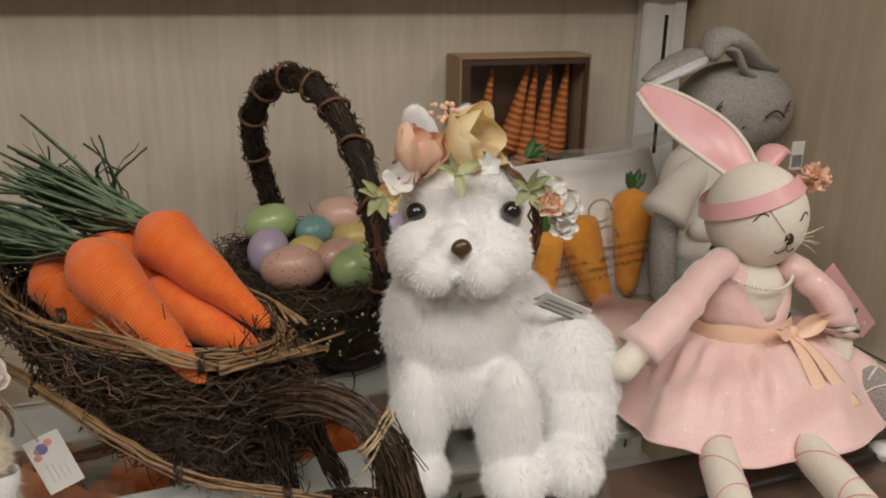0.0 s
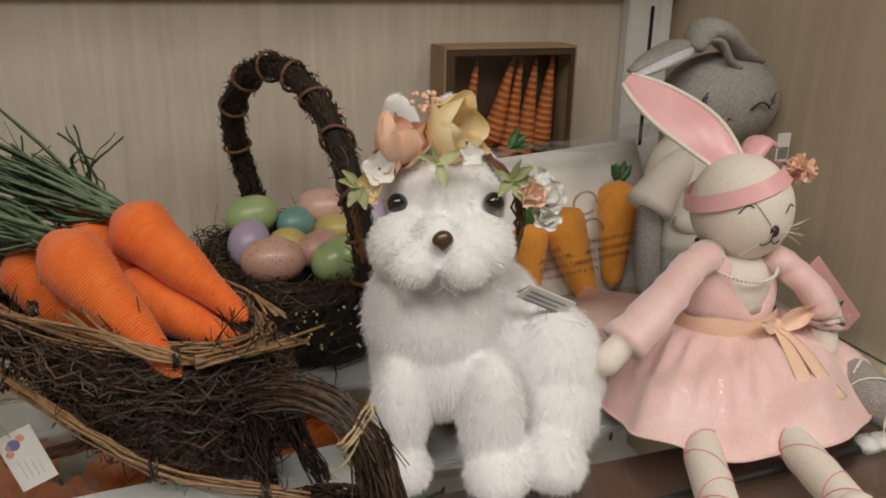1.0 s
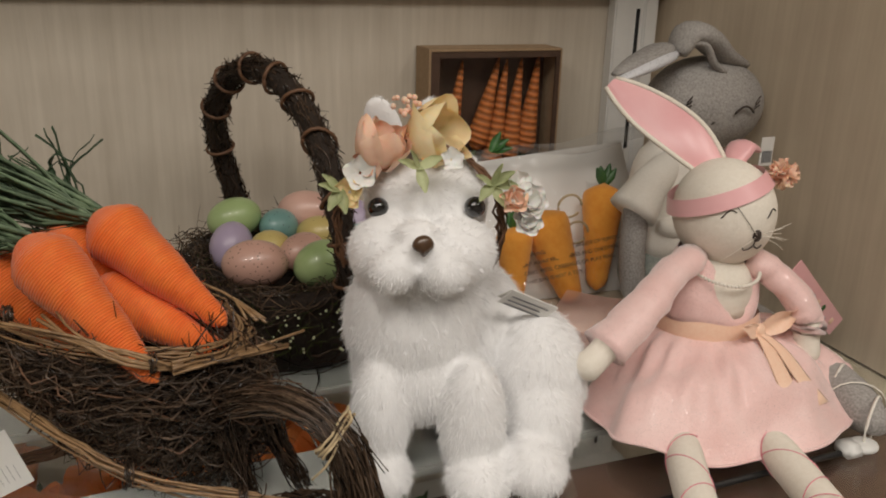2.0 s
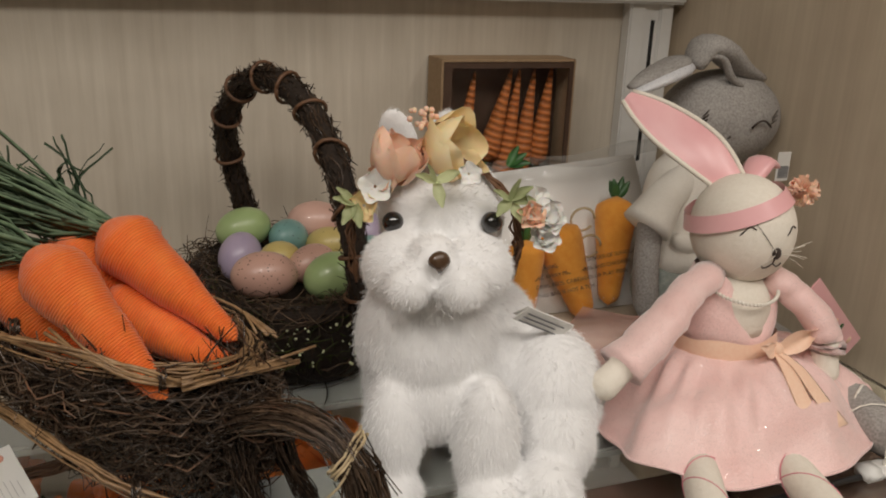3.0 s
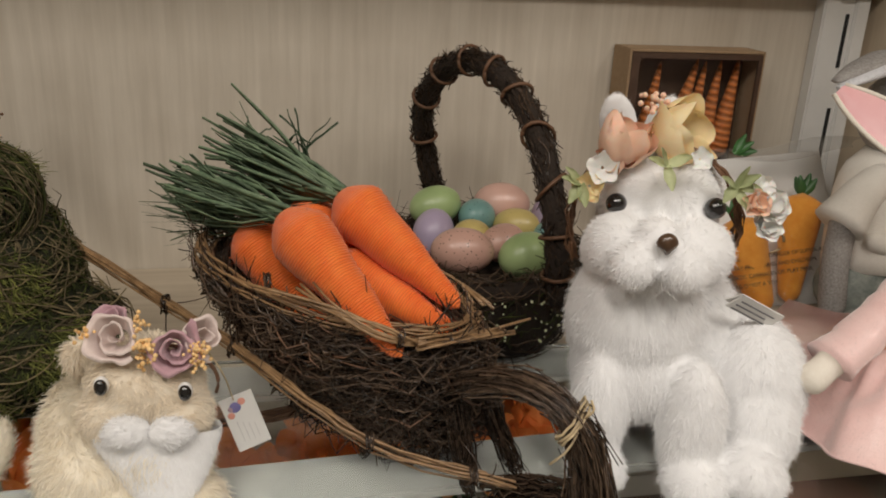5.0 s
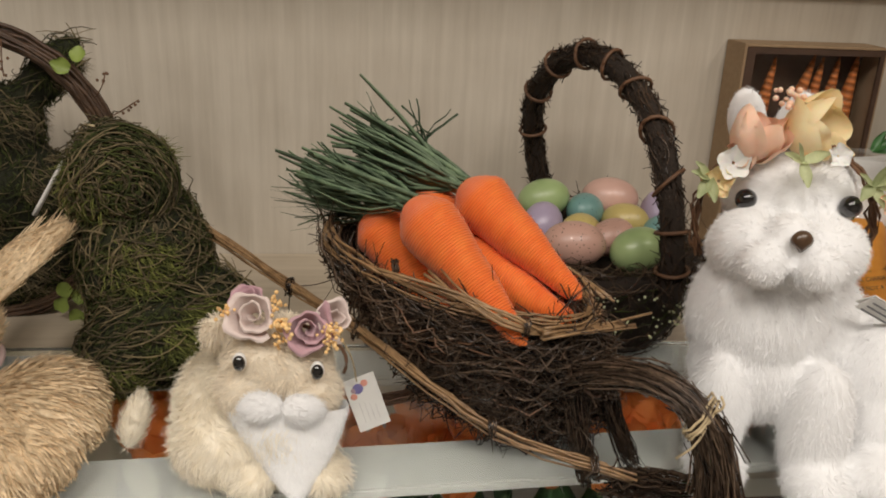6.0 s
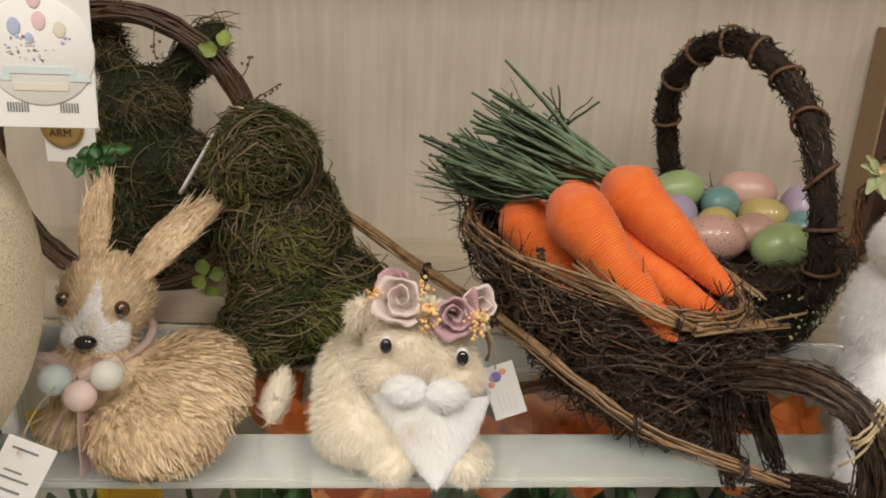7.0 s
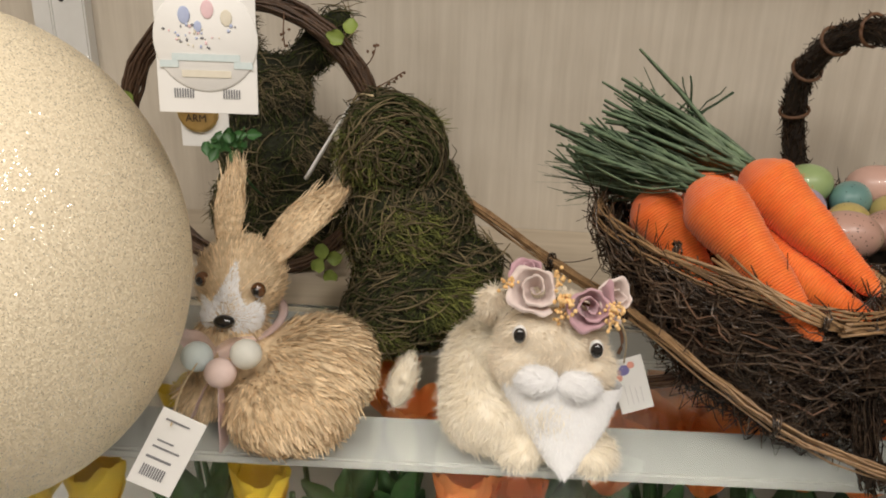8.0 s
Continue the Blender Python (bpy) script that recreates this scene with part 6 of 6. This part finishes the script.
    part("fur", fur(bm_, 14000, 0.0034, 0.0004, (0, 0, -1), 0.85, 105, None, 0.6), M_FUR_W, bo, kind="stuff")
    for c in ((-0.1905, 0.5495, 0.1095), (-0.1365, 0.5465, 0.1035)):
        part("eye_rim", ball(Shape(), c, (0.0051, 0.0044, 0.0068), 0, 16, 12), M_PAPER, t)
        part("eye", ball(Shape(), np.array(c) + (0, -0.0028, 0), (0.0045, 0.0038, 0.0060), 0, 16, 12), M_EYE, t, "glossy black eye")


tan_rabbit()


def rolled_rose(parent, c, face, r, material, turns=2.6, label=""):
    """A strip of cloth rolled into a rose."""
    face = unit(face)
    a = unit(np.cross(face, (0.2, 0.1, 1)))
    b = np.cross(face, a)
    n, v, ph = 96, [], r * 1000
    rim = ((-0.62, 0.50), (-0.15, 0.82), (0.20, 0.98), (0.38, 1.06), (0.42, 1.15), (0.34, 1.24))
    for i in range(n):
        u = i / (n - 1)
        q = u * turns * 2 * math.pi
        fold = 0.13 * math.sin(q * 1.6 + ph) + 0.09 * math.sin(q * 4.3 + ph * 2) + 0.04 * math.sin(q * 9.1 + ph)
        rad = r * (0.09 + 0.84 * u)
        for j, (dz, k) in enumerate(rim):
            w = j / 5
            lift = r * (dz * (1 - 0.55 * u * w) + (0.5 * fold + 0.07 * math.sin(q * 3.1 + j)) * w)
            v.append(np.array(c) + (a * math.cos(q) + b * math.sin(q)) * rad * (k + fold * w) + face * lift)
    s = Shape()
    s.add(v, [(i * 6 + j, i * 6 + j + 1, (i + 1) * 6 + j + 1, (i + 1) * 6 + j) for i in range(n - 1) for j in range(5)])
    return part("fabric_rose", s, material, parent, label)


rosecrown = thing("rose_crown", (0, 0, 0), "crown of mauve and blush fabric roses with orange berries", "flower crown")
s = Shape()
q = np.linspace(-0.3, math.pi + 0.3, 24)
tube(s, np.stack([-0.160 - 0.044 * np.cos(q), 0.572 + 0.004 * np.cos(q), 0.098 + 0.030 * np.sin(q)], 1), 0.0014, 6)
part("band", s, M_BROWNVINE, rosecrown)
rolled_rose(rosecrown, (-0.143, 0.556, 0.131), (0.1, -0.9, 0.3), 0.0178, M_MAUVE, 2.7, "mauve rolled rose")
rolled_rose(rosecrown, (-0.181, 0.562, 0.139), (-0.1, -0.8, 0.5), 0.0190, M_BLUSH, 2.4, "blush rolled rose")
rolled_rose(rosecrown, (-0.186, 0.584, 0.142), (-0.1, -0.5, 0.8), 0.0125, M_MAUVE, 2.2)
rolled_rose(rosecrown, (-0.125, 0.568, 0.133), (0.4, -0.8, 0.4), 0.0155, M_BLUSH, 2.3)
for c, n, sd in (((-0.161, 0.548, 0.138), 18, 1), ((-0.163, 0.552, 0.128), 10, 2), ((-0.1265, 0.552, 0.132), 16, 3), ((-0.199, 0.560, 0.142), 9, 4), ((-0.166, 0.560, 0.150), 8, 5), ((-0.127, 0.55, 0.122), 8, 6)):
    berries(rosecrown, c, 0.0015, n * 2, 0.0034, M_BERRY, sd)


def card_tag(name, m, w, h, label, marks, string=None):
    t = thing(name, (0, 0, 0), label, "paper tag")
    c = part("card", slab(Shape(), (-w / 2, -0.0005, -h / 2), (w / 2, 0.0005, h / 2), 0, 0.0002), M_PAPER, t, smooth=False, loc=m)
    for x0, x1, z0, z1, mt in marks:
        part("print", slab(Shape(), (x0, -0.0011, z0), (x1, -0.0006, z1)), mt, t, smooth=False, loc=m)
    if string:
        s = Shape()
        tube(s, path(string, 12), 0.0006, 4)
        part("string", s, M_RAFFIA, t)
    return t, m


M_BLUE = mat("violet_blue_print", (0.16, 0.14, 0.36), (0.26, 0.24, 0.48), 0.7, bump=0)
M_PLUM = mat("plum_print", (0.30, 0.16, 0.22), (0.62, 0.50, 0.54), 0.7, (900, 900, 900), bump=0)
M_PBAR = mat("faint_grey_print", (0.50, 0.49, 0.49), (0.58, 0.57, 0.56), 0.7, bump=0)
M_CORAL = mat("coral_print", (0.72, 0.30, 0.22), (0.80, 0.40, 0.32), 0.7, bump=0)
m = pose(-0.100, 0.602, 0.044, -8, -18, 8)
t, _ = card_tag("product_tag", m, 0.026, 0.046, "white paper tag with a printed flower, tied to the tan rabbit", [(-0.006 + 0.004 * k, -0.0057 + 0.004 * k, -0.016, 0.002 - 0.002 * k, M_PBAR) for k in range(4)], [(-0.125, 0.572, 0.125), (-0.113, 0.575, 0.100), (-0.108, 0.600, 0.064)])
for x, z, r, mt in ((-0.003, 0.0135, 0.0045, M_BLUE), (0.003, 0.0165, 0.0030, M_CORAL), (-0.008, 0.0080, 0.0028, M_CORAL), (-0.0065, 0.013, 0.0024, M_PLUM)):
    part("printed_flower", ball(Shape(), (x, -0.0006, z), (r, 0.0004, r), 0, 12, 6), mt, t, loc=m)


# ---- giant glitter egg and its tags ----
s = Shape()
ball(s, (0, 0, 0), (0.146, 0.146, 0.165), 0, 72, 48, None, lambda d: 1 - 0.055 * d[:, 2])
solid("glitter_egg", s, M_GLITTER, "large champagne-gold glitter egg standing on the shelf", "giant egg", "", "", True, pose(-0.558, 0.490, 0.1745))

m = pose(-0.379, 0.490, 0.316, -4, 1, 8) @ Matrix.Scale(0.87, 4)
t, _ = card_tag("hang_tag", m, 0.065, 0.100, "white hang tag printed with pastel eggs and a barcode", [(-0.022 + 0.0017 * k, -0.0212 + 0.0017 * k, -0.040, -0.034, M_INK) for k in range(8)] + [(0.010 + 0.0017 * k, 0.0108 + 0.0017 * k, -0.040, -0.034, M_INK) for k in range(7)], [(-0.379, 0.490, 0.350), (-0.384, 0.51, 0.45), (-0.385, 0.838, 0.556)])
part("round_label", lathe(Shape(), [(0.0005, -0.0016), (0.0330, -0.0016), (0.0338, -0.0010), (0.0338, -0.0006)], 48), M_PAPER, t, "round white paper label", loc=m @ pose(0, 0, -0.002, -90))
M_PBLUE = mat("pale_blue_print", (0.40, 0.46, 0.66), (0.48, 0.54, 0.72), 0.7, (300, 300, 300), bump=0)
M_PPINK = mat("pale_pink_print", (0.76, 0.52, 0.55), (0.82, 0.60, 0.62), 0.7, (300, 300, 300), bump=0)
M_PCREAM = mat("pale_cream_print", (0.70, 0.65, 0.52), (0.76, 0.71, 0.60), 0.7, (300, 300, 300), bump=0)
M_PTEAL = mat("pale_teal_print", (0.58, 0.68, 0.68), (0.66, 0.74, 0.74), 0.7, (300, 300, 300), bump=0)
for x, z, r, mt in ((-0.0130, 0.0130, 0.0040, M_PBLUE), (0.0020, 0.0170, 0.0042, M_PPINK), (0.0140, 0.0120, 0.0038, M_PCREAM), (-0.0045, 0.006, 0.0026, M_PBLUE), (0.0, 0.030, 0.0042, M_PPINK)):
    part("printed_egg", ball(Shape(), (x, -0.0020, z), (r, 0.0004, r * 1.4), 0, 16, 8), mt, t, loc=m)
rng = np.random.RandomState(31)
for k in range(34):
    x = rng.uniform(-0.027, 0.027)
    part("printed_dot", ball(Shape(), (x, -0.0020, rng.uniform(-0.008, 0.006) + abs(x) * 0.15), (rng.uniform(0.0005, 0.0013), 0.0003, rng.uniform(0.0005, 0.0013)), 0, 7, 5), (M_PBLUE, M_INK, M_PPINK, M_PCREAM)[k % 4], t, loc=m)
for x, z, w in ((0, -0.0135, 0.022), (-0.024, -0.018, 0.006), (0.024, -0.018, 0.006), (0, -0.024, 0.016)):
    part("print", slab(Shape(), (x - w, -0.0022, z - 0.0022), (x + w, -0.0017, z + 0.0022)), M_PTEAL if z > -0.02 else M_PCREAM, t, smooth=False, loc=m)

seal = thing("gold_seal_tag", (0, 0, 0), "white tag with a round gold seal, tied to the wreath", "paper tag")
part("card", slab(Shape(), (-0.520, 0.772, 0.170), (-0.473, 0.773, 0.230), 0, 0.0002), M_PAPER, seal, smooth=False)
part("seal", lathe(Shape(), [(0.0005, 0.0022), (0.0150, 0.0022), (0.0165, 0.0030), (0.0190, 0.0028), (0.0200, 0.0005), (0.0200, 0.0)], 40), mat("gold_foil", (0.55, 0.36, 0.12), (0.68, 0.48, 0.2), 0.3, (100, 100, 100), bump=0.1, metallic=0.8), seal, "round gold seal", loc=pose(-0.502, 0.7715, 0.204, 90))
words(seal, "ARM", 0.0100, pose(-0.5135, 0.7685, 0.195, 90), M_STITCH)

m = pose(-0.413, 0.452, 0.057, -12, 28, 6)
t, _ = card_tag("price_tag", m, 0.030, 0.056, "white price tag with barcode, on a string by the straw rabbit", [(-0.010 + 0.0016 * k, -0.0091 + 0.0016 * k, -0.020, -0.012, M_INK) for k in range(10)] + [(-0.011, 0.006, -0.007, -0.0055, M_INK), (-0.010, 0.008, 0.001, 0.0022, M_INK), (-0.009, 0.002, 0.006, 0.007, M_INK)], [(-0.408, 0.452, 0.078), (-0.420, 0.50, 0.076), (-0.430, 0.566, 0.066)])
part("print", slab(Shape(), (-0.010, -0.0011, 0.021), (0.006, -0.0006, 0.0222)), M_INK, t, smooth=False, loc=m)

strip = thing("strip_tag", (0, 0, 0), "narrow white paper tag hanging edge-on from the moss rabbit", "paper tag")
s = Shape()
spine = path([(-0.362, 0.800, 0.210), (-0.379, 0.800, 0.183), (-0.408, 0.800, 0.135)], 10)
tube(s, spine, np.linspace(0.0028, 0.0050, 10), 6, 0, 0.45)
part("card", s, M_PAPER, strip)
s = Shape()
tube(s, path([(-0.330, 0.745, 0.232), (-0.348, 0.775, 0.226), (-0.362, 0.800, 0.210)], 8), 0.0012, 5)
part("string", s, M_RAFFIA, strip, "pale raffia string")

clover = thing("clover_sprig", (0, 0, 0), "small bright green leaf sprig behind the straw ears", "leaf sprig")
rng = np.random.RandomState(44)
for k in range(20):
    s = Shape()
    c = np.array((-0.472, 0.765, 0.178)) + rng.normal(0, 1, 3) * (0.008, 0.006, 0.005)
    petal(s, c, rng.normal(0, 1, 3), (0, -1, 0.5), 0.014, 0.011, 0.2)
    part("leaf", s, M_LEAF_DK, clover)
s = Shape()
tube(s, path([(-0.47, 0.772, 0.176), (-0.468, 0.80, 0.13), (-0.47, 0.86, 0.09)], 8), 0.0012, 5)
tube(s, path([(-0.468, 0.765, 0.172), (-0.458, 0.762, 0.186), (-0.454, 0.76, 0.194)], 8), 0.0009, 5)
part("stem", s, M_LEAF_DK, clover)


# ---- flowers on the shelf below ----
def tulip(c, r, material, word, seed):
    t = thing("tulip", (c[0], c[1], -0.375), word + " artificial tulip standing on the lower shelf", "artificial flower", "artificial tulips")
    rng = random.Random(seed)
    top = c[2] + 0.375
    s = Shape()
    tube(s, path([(0, 0, 0.0), (0.006, 0.004, top * 0.5), (0, 0, top - r)], 8), 0.003, 6)
    part("stem", s, M_LEAF_DK, t)
    for k in range(6):
        q = k * math.pi / 3 + rng.uniform(-0.2, 0.2)
        s = Shape()
        out = np.array((math.cos(q), math.sin(q), 0.0))
        petal(s, np.array((0, 0, top - r)) + out * r * 0.25, out * 0.45 + np.array((0, 0, 1.0)), -out + (0, 0, 0.2), r * 2.0, r * 1.5, 0.22, 0, 6, 0.05, rng)
        part("petal", s, material, t)
    for k in range(2):
        s = Shape()
        q = rng.uniform(0, 6.28)
        petal(s, (0, 0, top * 0.25), (math.cos(q) * 0.5, math.sin(q) * 0.5, 1), (math.cos(q), math.sin(q), 0), top * 0.62, 0.035, 0.15, 0, 6)
        part("leaf", s, M_LEAF_DK, t)


k = 0
for c, r in (((-0.540, 0.572, -0.078), 0.032), ((-0.610, 0.60, -0.09), 0.032), ((-0.398, 0.582, -0.078), 0.030), ((-0.505, 0.69, -0.075), 0.028), ((-0.52, 0.74, -0.11), 0.030), ((-0.40, 0.72, -0.12), 0.030)):
    k += 1
    tulip(c, r, M_TULIP_Y, "yellow", k)
for i in range(9):
    for j in range(2):
        k += 1
        tulip((-0.30 + 0.062 * i + 0.02 * math.sin(k * 2.1), 0.700 + 0.055 * j + 0.012 * math.cos(k * 1.7), -0.082 + 0.010 * math.sin(k * 3.3)), 0.038, M_TULIP_O, "orange", k)
for c in ((-0.228, 0.605, -0.080), (-0.18, 0.64, -0.12)):
    k += 1
    tulip(c, 0.032, M_TULIP_O, "orange", k)
rng = np.random.RandomState(61)
for x, y in ((-0.455, 0.585), (-0.47, 0.63), (-0.06, 0.65), (-0.02, 0.67), (-0.10, 0.67), (0.03, 0.66), (-0.34, 0.66), (0.09, 0.68), (0.16, 0.67), (-0.29, 0.68), (-0.20, 0.72), (0.22, 0.70), (-0.39, 0.64)):
    f = thing("leaf_spray", (x, y, -0.375), "dark green artificial leaf spray on the lower shelf", "artificial leaves", "leaf sprays")
    for j in range(16):
        s = Shape()
        d = rng.normal(0, 1, 3) * (1, 1, 0.3) + (0, 0, 1.2)
        petal(s, (rng.normal(0, 0.010), rng.normal(0, 0.010), rng.uniform(0.13, 0.23)), d, (0, -1, 0.4), 0.05, 0.022, 0.2)
        part("leaf", s, M_LEAF_DK, f)
    s = Shape()
    tube(s, path([(0, 0, 0), (0.004, 0, 0.12), (0, 0, 0.25)], 6), 0.003, 6)
    part("stem", s, M_LEAF_DK, f)
